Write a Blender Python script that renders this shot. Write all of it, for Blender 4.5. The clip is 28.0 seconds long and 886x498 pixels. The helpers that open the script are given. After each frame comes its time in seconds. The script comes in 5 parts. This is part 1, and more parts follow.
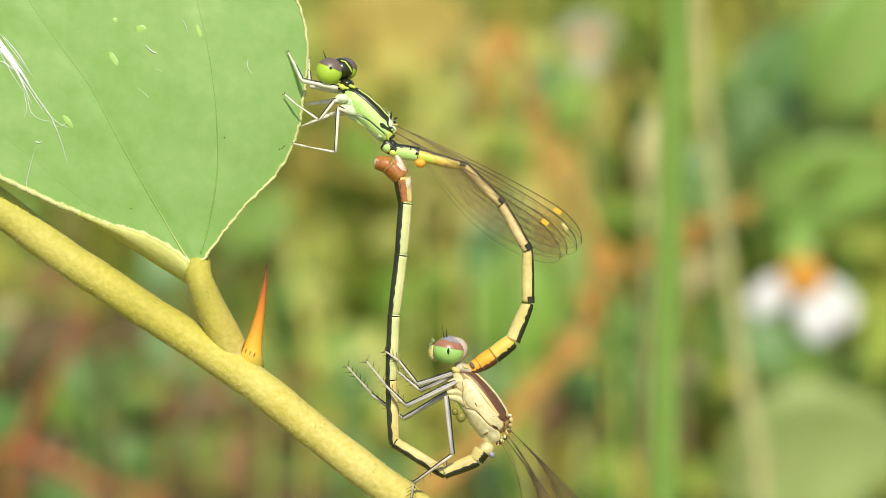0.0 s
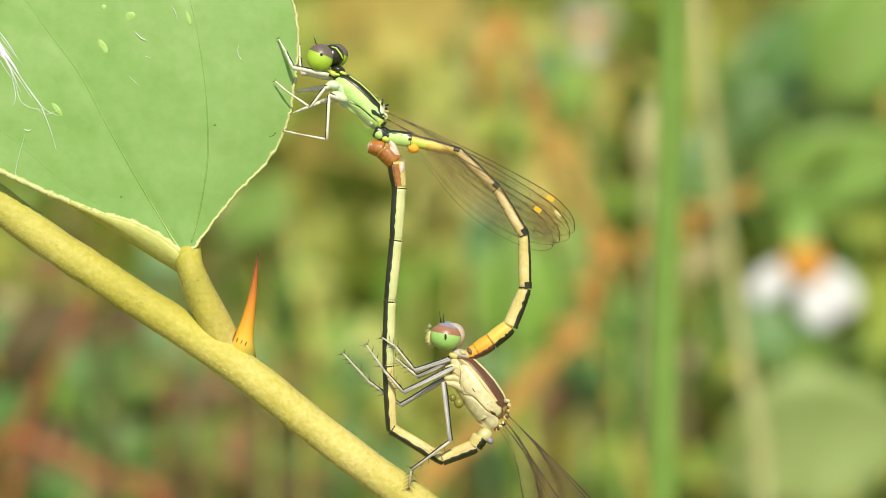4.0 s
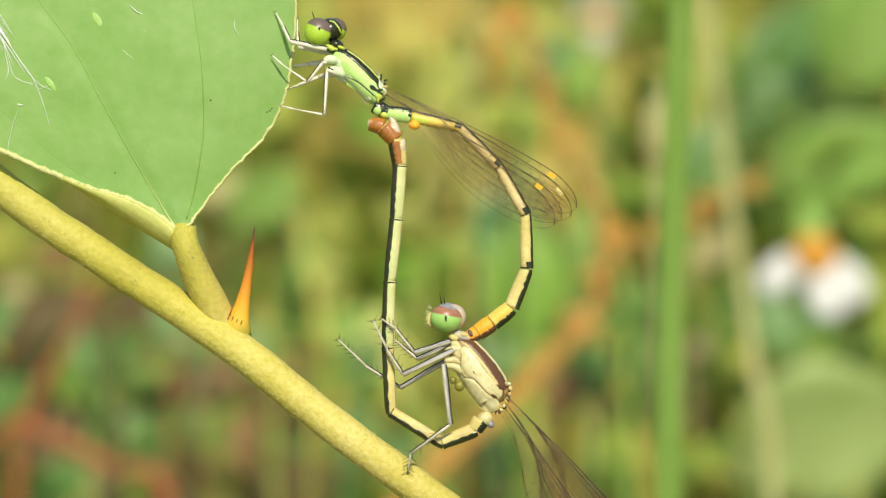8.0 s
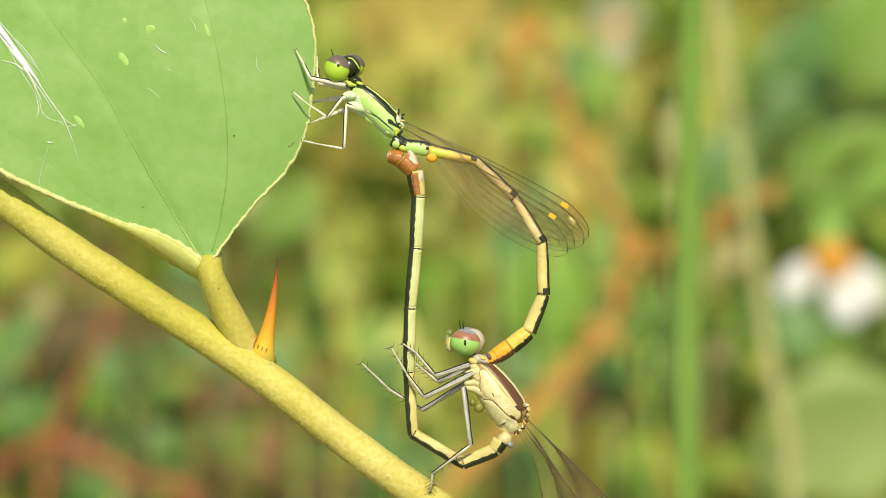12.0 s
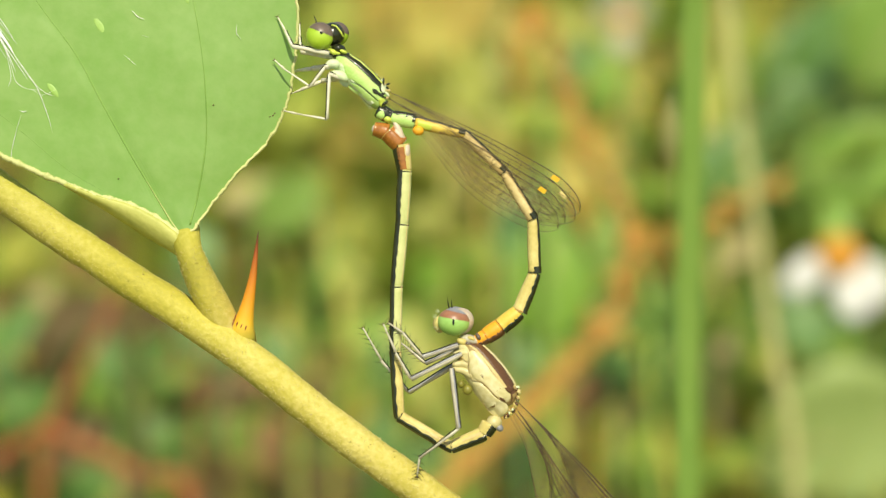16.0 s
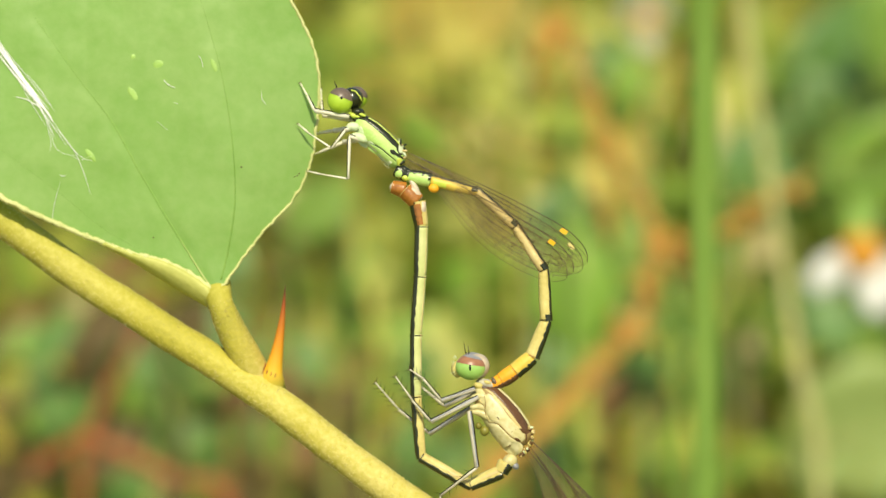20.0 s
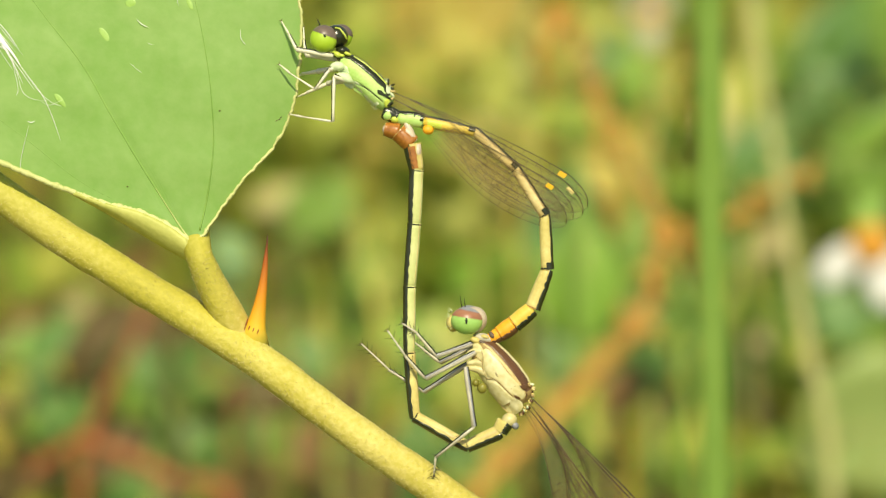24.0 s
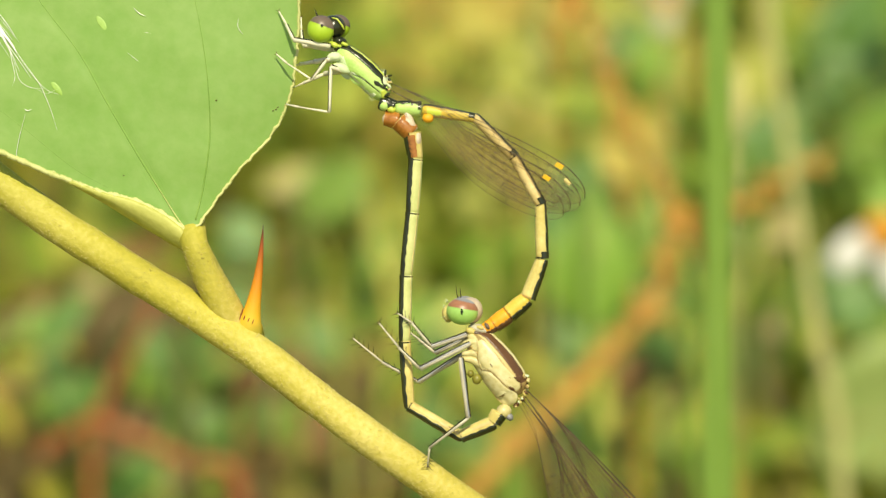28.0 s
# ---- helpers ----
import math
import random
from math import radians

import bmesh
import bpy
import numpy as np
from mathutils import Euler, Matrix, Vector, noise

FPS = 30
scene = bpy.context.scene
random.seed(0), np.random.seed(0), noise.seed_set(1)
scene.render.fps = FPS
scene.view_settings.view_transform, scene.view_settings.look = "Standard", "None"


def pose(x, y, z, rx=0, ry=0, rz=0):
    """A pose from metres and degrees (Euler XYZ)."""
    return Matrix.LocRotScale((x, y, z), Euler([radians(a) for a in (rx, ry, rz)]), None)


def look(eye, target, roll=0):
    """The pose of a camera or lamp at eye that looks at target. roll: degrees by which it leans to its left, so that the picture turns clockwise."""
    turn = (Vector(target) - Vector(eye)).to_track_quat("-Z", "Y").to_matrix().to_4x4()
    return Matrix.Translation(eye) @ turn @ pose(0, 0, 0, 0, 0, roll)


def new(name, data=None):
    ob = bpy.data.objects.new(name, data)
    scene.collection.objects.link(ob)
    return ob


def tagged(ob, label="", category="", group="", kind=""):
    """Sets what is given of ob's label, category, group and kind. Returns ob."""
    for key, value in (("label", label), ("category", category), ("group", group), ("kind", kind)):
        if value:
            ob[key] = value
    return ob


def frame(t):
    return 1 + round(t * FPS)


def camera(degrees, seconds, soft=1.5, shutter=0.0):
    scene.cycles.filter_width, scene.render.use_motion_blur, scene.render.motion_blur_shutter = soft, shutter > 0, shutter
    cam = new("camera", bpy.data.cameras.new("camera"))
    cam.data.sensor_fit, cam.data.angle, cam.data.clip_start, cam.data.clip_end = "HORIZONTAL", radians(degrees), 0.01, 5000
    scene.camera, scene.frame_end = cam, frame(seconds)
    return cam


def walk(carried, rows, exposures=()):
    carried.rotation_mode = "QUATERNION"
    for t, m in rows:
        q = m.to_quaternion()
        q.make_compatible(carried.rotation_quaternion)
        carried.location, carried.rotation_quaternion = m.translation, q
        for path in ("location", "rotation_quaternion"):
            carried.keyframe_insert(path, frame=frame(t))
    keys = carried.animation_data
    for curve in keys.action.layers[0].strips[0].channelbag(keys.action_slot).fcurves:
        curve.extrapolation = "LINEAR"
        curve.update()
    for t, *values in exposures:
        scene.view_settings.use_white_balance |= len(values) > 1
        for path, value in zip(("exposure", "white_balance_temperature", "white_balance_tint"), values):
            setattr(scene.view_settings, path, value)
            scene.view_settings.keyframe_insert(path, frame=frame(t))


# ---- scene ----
# A pair of small damselflies in the mating wheel on a thorny climber; a sunlit meadow behind.
# Lengths below are millimetres in the subject's frame: u to the right, v up, w towards the camera.
cam = camera(20.0, 28.0, 0.85)
cam.data.dof.use_dof = True
cam.data.dof.focus_distance = 0.126
cam.data.dof.aperture_fstop = 42.0
MM = 0.001
SUBJECT = pose(0, 0, 0.2, 70, 0, 0)


def spot(u, v, w=0.0):
    return SUBJECT @ Matrix.Translation((u * MM, v * MM, w * MM))


# seconds, camera offsets in millimetres, pan, tilt and roll in degrees
PATH = [
    (0, 0.00, 0.00, 0.00, 0.00, 0.00, 0.00),
    (0.5, -2.61, -1.60, 1.51, 0.14, 0.30, -0.65),
    (1, -3.42, -1.37, 4.94, -0.03, 0.24, -1.32),
    (1.5, -3.52, -1.68, 3.80, -0.07, -0.02, -0.92),
    (2, -2.48, -0.69, 4.55, -0.09, 0.00, -1.01),
    (2.5, -3.64, -0.04, 3.23, 0.09, -0.11, -0.88),
    (3, -0.04, 0.05, 2.42, -0.16, -0.21, -0.44),
    (3.5, 0.58, 0.37, -0.77, -0.04, -0.26, -0.06),
    (5.5, -0.61, -0.94, 0.55, -0.31, -0.28, -0.96),
    (6, -2.01, -1.49, 1.61, -0.17, -0.20, -0.80),
    (6.5, -2.68, -0.65, 1.45, -0.15, -0.25, -1.53),
    (7, -1.69, -1.72, 0.57, -0.31, -0.19, -0.92),
    (7.5, 0.98, -0.63, -2.43, -0.50, -0.38, -0.41),
    (8, 1.13, -0.74, -3.02, -0.33, -0.45, 0.02),
    (8.5, 1.18, -1.35, -2.49, -0.29, -0.35, -0.40),
    (9, 1.29, -2.71, -2.13, -0.33, -0.34, -0.35),
    (9.5, 0.69, 0.24, 0.51, -0.33, -0.83, -0.39),
    (10, 1.74, -0.24, 1.32, -0.50, -0.62, -0.66),
    (10.5, 0.16, -0.26, 1.26, -0.53, -0.48, -0.62),
    (11, 0.02, -0.85, 0.98, -0.54, -0.41, -1.00),
    (11.5, -1.31, 1.23, 2.25, -0.54, -0.55, -0.62),
    (12, 1.37, 0.43, 1.09, -0.82, -0.32, -0.68),
    (12.5, 0.49, -1.75, -0.14, -0.72, -0.08, -0.69),
    (13, 1.06, 0.65, -2.06, -0.88, -0.63, -0.58),
    (13.5, 1.05, -0.60, -1.58, -0.70, -0.45, -0.51),
    (15.5, 1.70, 0.13, -1.70, -0.74, -0.52, -0.63),
    (16, 2.43, -0.75, -3.37, -1.03, -0.36, -0.40),
    (16.5, 4.27, -1.12, -1.92, -1.21, -0.39, -0.75),
    (17, 4.73, 0.75, -0.71, -1.41, -0.57, -0.76),
    (17.5, 2.45, 1.09, 0.97, -1.15, -0.42, -0.89),
    (18, 3.66, -0.10, 0.26, -1.43, -0.25, -1.36),
    (18.5, 2.97, -1.34, -0.44, -1.49, -0.25, -1.48),
    (19, 3.41, -0.88, 1.44, -1.73, -0.46, -1.04),
    (19.5, 2.18, 0.50, 1.91, -1.56, -0.61, -1.15),
    (20, 3.49, 2.52, 4.31, -1.78, -0.63, -1.36),
    (20.5, 5.32, 1.34, 2.15, -1.93, -0.34, -1.14),
    (21, 4.18, -1.14, 1.89, -1.60, -0.18, -1.28),
    (21.5, 3.74, -0.88, -1.14, -1.69, -0.45, -1.23),
    (22, 3.31, -2.15, -2.37, -1.69, -0.36, -1.74),
    (22.5, 3.12, -0.77, -1.49, -1.75, -0.60, -1.98),
    (24.5, 4.05, -1.48, -3.83, -2.03, -0.29, -1.78),
    (25, 3.82, -2.49, -4.31, -2.16, -0.48, -1.32),
    (25.5, 4.23, 1.17, -1.56, -2.21, -0.91, -1.19),
    (26, 3.53, 1.52, -0.90, -2.05, -0.69, -1.13),
    (26.5, 3.93, 1.52, -1.92, -2.09, -0.51, -1.75),
    (27, 6.83, -0.88, -4.18, -2.50, -0.16, -1.39),
    (27.5, 4.97, -1.50, -4.47, -2.10, -0.30, -1.30),
    (28, 5.01, -0.37, -3.37, -2.35, -0.75, -1.47),
]
walk(cam, [(t, spot(x, y, 126 + z) @ Matrix.Rotation(radians(-a), 4, "Y") @ Matrix.Rotation(radians(b), 4, "X")
            @ Matrix.Rotation(radians(c), 4, "Z")) for t, x, y, z, a, b, c in PATH],
     [(0, 0.08, 6800, 10), (8, 0.04, 7050, 6), (13, 0.05, 7450, 3), (20, 0.05, 7800, 1), (25, 0.07, 8200, 0), (28, 0.07, 8300, 0)])

# ---- light ----
SUN_EL, SUN_AZ = 56.0, 10.0    # degrees; azimuth from behind the camera, to its right
world = bpy.data.worlds.new("world")
scene.world = world
world.use_nodes = True
wn = world.node_tree.nodes
sky = wn.new("ShaderNodeTexSky")
sky.sky_type, sky.sun_disc = "NISHITA", False
sky.sun_elevation, sky.sun_rotation = radians(SUN_EL), radians(180 - SUN_AZ)
world.node_tree.links.new(sky.outputs[0], wn["Background"].inputs[0])
wn["Background"].inputs[1].default_value = 0.115
sun = new("sun", bpy.data.lights.new("sun", "SUN"))
sun.data.energy, sun.data.angle, sun.data.color = 4.4, radians(0.6), (1.0, 0.95, 0.85)
_e, _a = radians(SUN_EL), radians(SUN_AZ)
sun.matrix_world = look((math.sin(_a) * math.cos(_e), -math.cos(_a) * math.cos(_e), math.sin(_e)), (0, 0, 0))


# ---- materials ----
def material(name, low, high, rough=0.5, grain=900.0, broad=150.0, bump=0.15, thin=0.0, metal=0.0, island=0.0, coat=0.0, mid=None, thin_tint=None):
    """Colour varies between low and high by noise of two sizes (per metre); thin: share of light let through."""
    m = bpy.data.materials.new(name)
    m.use_nodes = True
    n, l = m.node_tree.nodes, m.node_tree.links
    b = n["Principled BSDF"]
    b.inputs["Roughness"].default_value, b.inputs["Metallic"].default_value = rough, metal
    b.inputs["Coat Weight"].default_value = coat
    co = n.new("ShaderNodeTexCoord")
    fine, wide = n.new("ShaderNodeTexNoise"), n.new("ShaderNodeTexNoise")
    fine.inputs["Scale"].default_value, wide.inputs["Scale"].default_value = grain, broad
    fine.inputs["Detail"].default_value, wide.inputs["Detail"].default_value = 5, 3
    mix = n.new("ShaderNodeMath")
    mix.operation = "MULTIPLY_ADD"
    mix.inputs[1].default_value, mix.inputs[2].default_value = 0.45, 0.0
    add = n.new("ShaderNodeMath")
    add.operation = "MULTIPLY_ADD"
    add.inputs[1].default_value = 0.75
    for tex in (fine, wide):
        l.new(co.outputs["Object"], tex.inputs["Vector"])
    l.new(fine.outputs["Fac"], mix.inputs[0])
    l.new(wide.outputs["Fac"], add.inputs[0])
    l.new(mix.outputs[0], add.inputs[2])
    last = add.outputs[0]
    if island:
        geo = n.new("ShaderNodeNewGeometry")
        more = n.new("ShaderNodeMath")
        more.operation = "MULTIPLY_ADD"
        more.inputs[1].default_value = island
        sink = n.new("ShaderNodeMath")
        sink.operation = "SUBTRACT"
        sink.inputs[1].default_value = island / 2
        l.new(geo.outputs["Random Per Island"], more.inputs[0])
        l.new(last, more.inputs[2])
        l.new(more.outputs[0], sink.inputs[0])
        last = sink.outputs[0]
    ramp = n.new("ShaderNodeValToRGB")
    ramp.color_ramp.elements[0].position, ramp.color_ramp.elements[0].color = 0.36, (*low, 1)
    ramp.color_ramp.elements[1].position, ramp.color_ramp.elements[1].color = 0.84, (*high, 1)
    if mid:
        ramp.color_ramp.elements.new(0.6).color = (*mid, 1)
    l.new(last, ramp.inputs[0])
    l.new(ramp.outputs[0], b.inputs["Base Color"])
    if bump:
        bp = n.new("ShaderNodeBump")
        bp.inputs["Strength"].default_value, bp.inputs["Distance"].default_value = bump, 0.3 / grain
        l.new(fine.outputs["Fac"], bp.inputs["Height"])
        l.new(bp.outputs[0], b.inputs["Normal"])
    if thin:
        tr, ms = n.new("ShaderNodeBsdfTranslucent"), n.new("ShaderNodeMixShader")
        ms.inputs[0].default_value = thin
        l.new(ramp.outputs[0], tr.inputs[0])
        l.new(b.outputs[0], ms.inputs[1])
        l.new(tr.outputs[0], ms.inputs[2])
        l.new(ms.outputs[0], n["Material Output"].inputs[0])
    return m


def membrane_material():
    m = bpy.data.materials.new("wing_membrane")
    m.use_nodes = True
    n, l = m.node_tree.nodes, m.node_tree.links
    b = n["Principled BSDF"]
    b.inputs["Base Color"].default_value, b.inputs["Roughness"].default_value = (0.42, 0.30, 0.14, 1), 0.45
    clear, ms = n.new("ShaderNodeBsdfTransparent"), n.new("ShaderNodeMixShader")
    clear.inputs[0].default_value = (0.965, 0.955, 0.91, 1)
    ms.inputs[0].default_value = 0.07
    l.new(clear.outputs[0], ms.inputs[1])
    l.new(b.outputs[0], ms.inputs[2])
    l.new(ms.outputs[0], n["Material Output"].inputs[0])
    return m


BLADE = material("climber_leaf", (0.225, 0.455, 0.085), (0.365, 0.56, 0.18), 0.40, 1500, 95, 0.10, 0.34)
MARGIN = material("leaf_margin", (0.42, 0.47, 0.15), (0.68, 0.66, 0.32), 0.6, 3000, 400, 0.4)
UNDERSIDE = material("leaf_underside", (0.36, 0.38, 0.07), (0.55, 0.55, 0.16), 0.6, 3000, 300, 0.4)
VEIN = material("leaf_vein", (0.15, 0.31, 0.05), (0.25, 0.41, 0.09), 0.6, 3000, 300, 0.2)
SCAR = material("leaf_scar", (0.27, 0.47, 0.085), (0.36, 0.55, 0.155), 0.4, 3000, 500, 0.3)
SILK = material("silk", (0.75, 0.75, 0.74), (0.9, 0.9, 0.9), 0.3, 5000, 600, 0.0)
STEM = material("climber_stem", (0.35, 0.315, 0.045), (0.67, 0.585, 0.18), 0.7, 3800, 140, 0.6, mid=(0.50, 0.435, 0.07))
HAIR = material("stem_hair", (0.60, 0.55, 0.22), (0.84, 0.78, 0.44), 0.7, 3000, 300, 0.0, 0.45)
THORN = material("thorn", (0.62, 0.30, 0.04), (0.75, 0.42, 0.08), 0.48, 2500, 400, 0.2)
STREAK = material("thorn_streak", (0.16, 0.04, 0.01), (0.28, 0.07, 0.02), 0.5, 2500, 400, 0.2)
GREEN = material("bright_green", (0.36, 0.60, 0.13), (0.58, 0.79, 0.28), 0.52, 8000, 900, 0.35, coat=0.05)
PALE = material("pale_green_white", (0.52, 0.66, 0.36), (0.72, 0.78, 0.56), 0.5, 8000, 900, 0.35)
BLACK = material("glossy_black", (0.012, 0.016, 0.008), (0.035, 0.04, 0.015), 0.25, 8000, 900, 0.35, coat=0.1)
LIME = material("lime_line", (0.5, 0.6, 0.06), (0.62, 0.72, 0.14), 0.4, 8000, 900, 0.35)
CREAM = material("cream_yellow", (0.46, 0.37, 0.085), (0.72, 0.61, 0.24), 0.52, 8000, 900, 0.35, coat=0.0)
AMBER = material("amber_yellow", (0.62, 0.42, 0.04), (0.78, 0.58, 0.12), 0.5, 8000, 900, 0.35)
PALE_PETAL = material("faded_petal", (0.42, 0.42, 0.32), (0.56, 0.56, 0.44), 0.6, 400, 60, 0.1, 0.2)
CREAMGREEN = material("cream_green", (0.46, 0.52, 0.18), (0.64, 0.65, 0.30), 0.52, 8000, 900, 0.35, coat=0.0)
TAN = material("tan", (0.46, 0.33, 0.11), (0.72, 0.58, 0.28), 0.52, 8000, 900, 0.35, coat=0.0)
ORANGE = material("orange", (0.80, 0.30, 0.015), (0.92, 0.46, 0.04), 0.52, 8000, 900, 0.35, coat=0.05)
SEAM = material("brown_seam", (0.24, 0.16, 0.06), (0.42, 0.30, 0.12), 0.5, 8000, 900, 0.35)
PINK = material("pinkish_cream", (0.46, 0.36, 0.26), (0.66, 0.56, 0.44), 0.4, 8000, 900, 0.35)
RUST = material("rust_brown", (0.20, 0.062, 0.011), (0.56, 0.23, 0.045), 0.26, 6000, 700, 0.2, coat=0.4)
BROWN = material("dark_brown", (0.07, 0.03, 0.012), (0.15, 0.07, 0.03), 0.35, 8000, 900, 0.35)
EYE_GREEN = material("eye_green", (0.32, 0.52, 0.03), (0.46, 0.64, 0.07), 0.38, 6000, 500, 0.1, coat=0.0)
EYE_SOFT = material("eye_soft_green", (0.26, 0.50, 0.10), (0.40, 0.62, 0.20), 0.38, 6000, 500, 0.1, coat=0.0)
EYE_GREY = material("eye_cap_grey", (0.10, 0.075, 0.06), (0.2, 0.15, 0.12), 0.38, 6000, 500, 0.1, coat=0.0)
EYE_BROWN = material("eye_cap_brown", (0.25, 0.10, 0.05), (0.42, 0.2, 0.12), 0.38, 6000, 500, 0.1, coat=0.0)
BLUEGREY = material("blue_grey", (0.20, 0.20, 0.22), (0.36, 0.36, 0.38), 0.4, 8000, 900, 0.3)
LEG_WHITE = material("leg_white", (0.60, 0.56, 0.40), (0.82, 0.80, 0.66), 0.4, 8000, 900, 0.35)
THORAX_CREAM = material("thorax_cream", (0.44, 0.36, 0.13), (0.76, 0.70, 0.44), 0.38, 4500, 800, 0.10, mid=(0.62, 0.55, 0.27), coat=0.15)
LEG_GREY = material("leg_grey", (0.42, 0.38, 0.29), (0.66, 0.62, 0.49), 0.4, 8000, 900, 0.35)
STIGMA = material("stigma_orange", (0.72, 0.36, 0.01), (0.85, 0.5, 0.03), 0.35, 3000, 500, 0.1)
WINGVEIN = material("wing_vein", (0.035, 0.025, 0.012), (0.10, 0.065, 0.028), 0.4, 3000, 500, 0.0)
MEMBRANE = membrane_material()


def grade_thorn(m):
    """Pigment from yellow-orange at the foot to dark red at the point."""
    n, l = m.node_tree.nodes, m.node_tree.links
    co, split, ramp = n.new("ShaderNodeTexCoord"), n.new("ShaderNodeSeparateXYZ"), n.new("ShaderNodeValToRGB")
    l.new(co.outputs["Generated"], split.inputs[0])
    l.new(split.outputs["Y"], ramp.inputs[0])
    e = ramp.color_ramp.elements
    e[0].position, e[0].color = 0.12, (0.56, 0.48, 0.08, 1)
    e[1].position, e[1].color = 1.0, (0.06, 0.018, 0.01, 1)
    for at, colour in ((0.25, (0.78, 0.46, 0.04, 1)), (0.42, (0.74, 0.32, 0.025, 1)), (0.60, (0.60, 0.20, 0.022, 1)), (0.82, (0.36, 0.085, 0.018, 1)), (0.94, (0.12, 0.035, 0.015, 1))):
        e.new(at).color = colour
    l.new(ramp.outputs[0], n["Principled BSDF"].inputs["Base Color"])


grade_thorn(THORN)


def grade_stem(m):
    """Stem pales from olive to yellow; the dark left end includes painted leaf shade."""
    n, l = m.node_tree.nodes, m.node_tree.links
    co, split, ramp, mix = n.new("ShaderNodeTexCoord"), n.new("ShaderNodeSeparateXYZ"), n.new("ShaderNodeValToRGB"), n.new("ShaderNodeMix")
    l.new(co.outputs["Generated"], split.inputs[0])
    l.new(split.outputs["X"], ramp.inputs[0])
    e = ramp.color_ramp.elements
    e[0].position, e[0].color = 0.05, (0.70, 0.75, 0.55, 1)
    e[1].position, e[1].color = 0.85, (1.02, 0.97, 1.25, 1)
    e.new(0.45).color = (0.99, 1.0, 0.88, 1)
    b = n["Principled BSDF"]
    source = b.inputs["Base Color"].links[0].from_socket
    mix.data_type, mix.blend_type = "RGBA", "MULTIPLY"
    mix.inputs[0].default_value = 1.0
    l.new(source, mix.inputs[6])
    l.new(ramp.outputs[0], mix.inputs[7])
    l.new(mix.outputs[2], b.inputs["Base Color"])


grade_stem(STEM)
SOIL = material("meadow_floor", (0.13, 0.12, 0.035), (0.34, 0.24, 0.07), 0.9, 120, 22, 0.4, mid=(0.22, 0.20, 0.05))
GRASS = material("meadow_grass", (0.19, 0.29, 0.035), (0.60, 0.50, 0.09), 0.55, 300, 16, 0.1, 0.35, island=0.5, mid=(0.36, 0.40, 0.06))
HERB = material("meadow_leaves", (0.15, 0.29, 0.04), (0.52, 0.52, 0.10), 0.5, 300, 14, 0.1, 0.35, island=0.5, mid=(0.32, 0.45, 0.07))
BLADE_FAR = material("grass_blade", (0.25, 0.43, 0.08), (0.33, 0.52, 0.12), 0.5, 400, 60, 0.1, 0.35)
STRAW = material("straw", (0.44, 0.43, 0.16), (0.60, 0.57, 0.26), 0.6, 400, 60, 0.1, 0.2)
RUSTSTEM = material("rusty_stem", (0.38, 0.20, 0.04), (0.54, 0.28, 0.05), 0.6, 400, 40, 0.2)
REDSTEM = material("red_brown_stem", (0.26, 0.075, 0.02), (0.40, 0.125, 0.035), 0.6, 400, 60, 0.2)
PETAL = material("white_petal", (0.68, 0.68, 0.65), (0.80, 0.80, 0.77), 0.5, 400, 60, 0.1, 0.2)
DISC = material("flower_disc", (0.55, 0.22, 0.02), (0.72, 0.38, 0.05), 0.7, 900, 200, 0.5)
HERB_LIGHT = material("light_leaf", (0.24, 0.42, 0.07), (0.36, 0.56, 0.13), 0.5, 300, 40, 0.1, 0.3)
OCHRE = material("ochre_leaf", (0.50, 0.38, 0.08), (0.68, 0.52, 0.13), 0.6, 300, 40, 0.1, 0.25)
GOLD = material("golden_leaf", (0.43, 0.38, 0.06), (0.62, 0.52, 0.10), 0.55, 300, 40, 0.1, 0.25)
RUSTLEAF = material("rust_leaf", (0.52, 0.20, 0.03), (0.74, 0.34, 0.05), 0.6, 300, 40, 0.1, 0.2)
TEAL = material("blue_green_leaf", (0.13, 0.29, 0.09), (0.26, 0.43, 0.17), 0.5, 300, 40, 0.1, 0.25)
PALELEAF = material("pale_leaf", (0.32, 0.44, 0.13), (0.46, 0.56, 0.21), 0.5, 300, 40, 0.1, 0.3)
FRESH = material("fresh_leaf", (0.20, 0.39, 0.05), (0.33, 0.54, 0.09), 0.5, 300, 40, 0.1, 0.3)
BROWNLEAF = material("brown_leaf", (0.16, 0.09, 0.03), (0.34, 0.17, 0.06), 0.65, 300, 40, 0.1, 0.15)
OLIVELEAF = material("olive_leaf", (0.42, 0.47, 0.09), (0.64, 0.64, 0.15), 0.55, 300, 50, 0.1, 0.3)
# brown-green leaf colour, darkened to stand in for deep shade between plants
SHADELEAF = material("dull_shade_leaf", (0.07, 0.06, 0.02), (0.19, 0.12, 0.04), 0.6, 300, 50, 0.1, 0.2)
PALEGOLD = material("bleached_leaf", (0.55, 0.47, 0.15), (0.74, 0.63, 0.27), 0.6, 300, 50, 0.1, 0.25)
TANLEAF = material("tan_leaf", (0.46, 0.38, 0.18), (0.64, 0.54, 0.28), 0.6, 300, 40, 0.1, 0.2)
HERB_DARK = material("dark_leaf", (0.09, 0.22, 0.05), (0.17, 0.32, 0.08), 0.5, 300, 40, 0.1, 0.25)


# ---- building helpers ----
def thing(name, u, v, w, label, category, group="", kind=""):
    ob = new(name)
    ob.matrix_world = spot(u, v, w)
    ob["base"] = (u, v, w)
    ob.empty_display_size = 0.002
    return tagged(ob, label, category, group, kind)


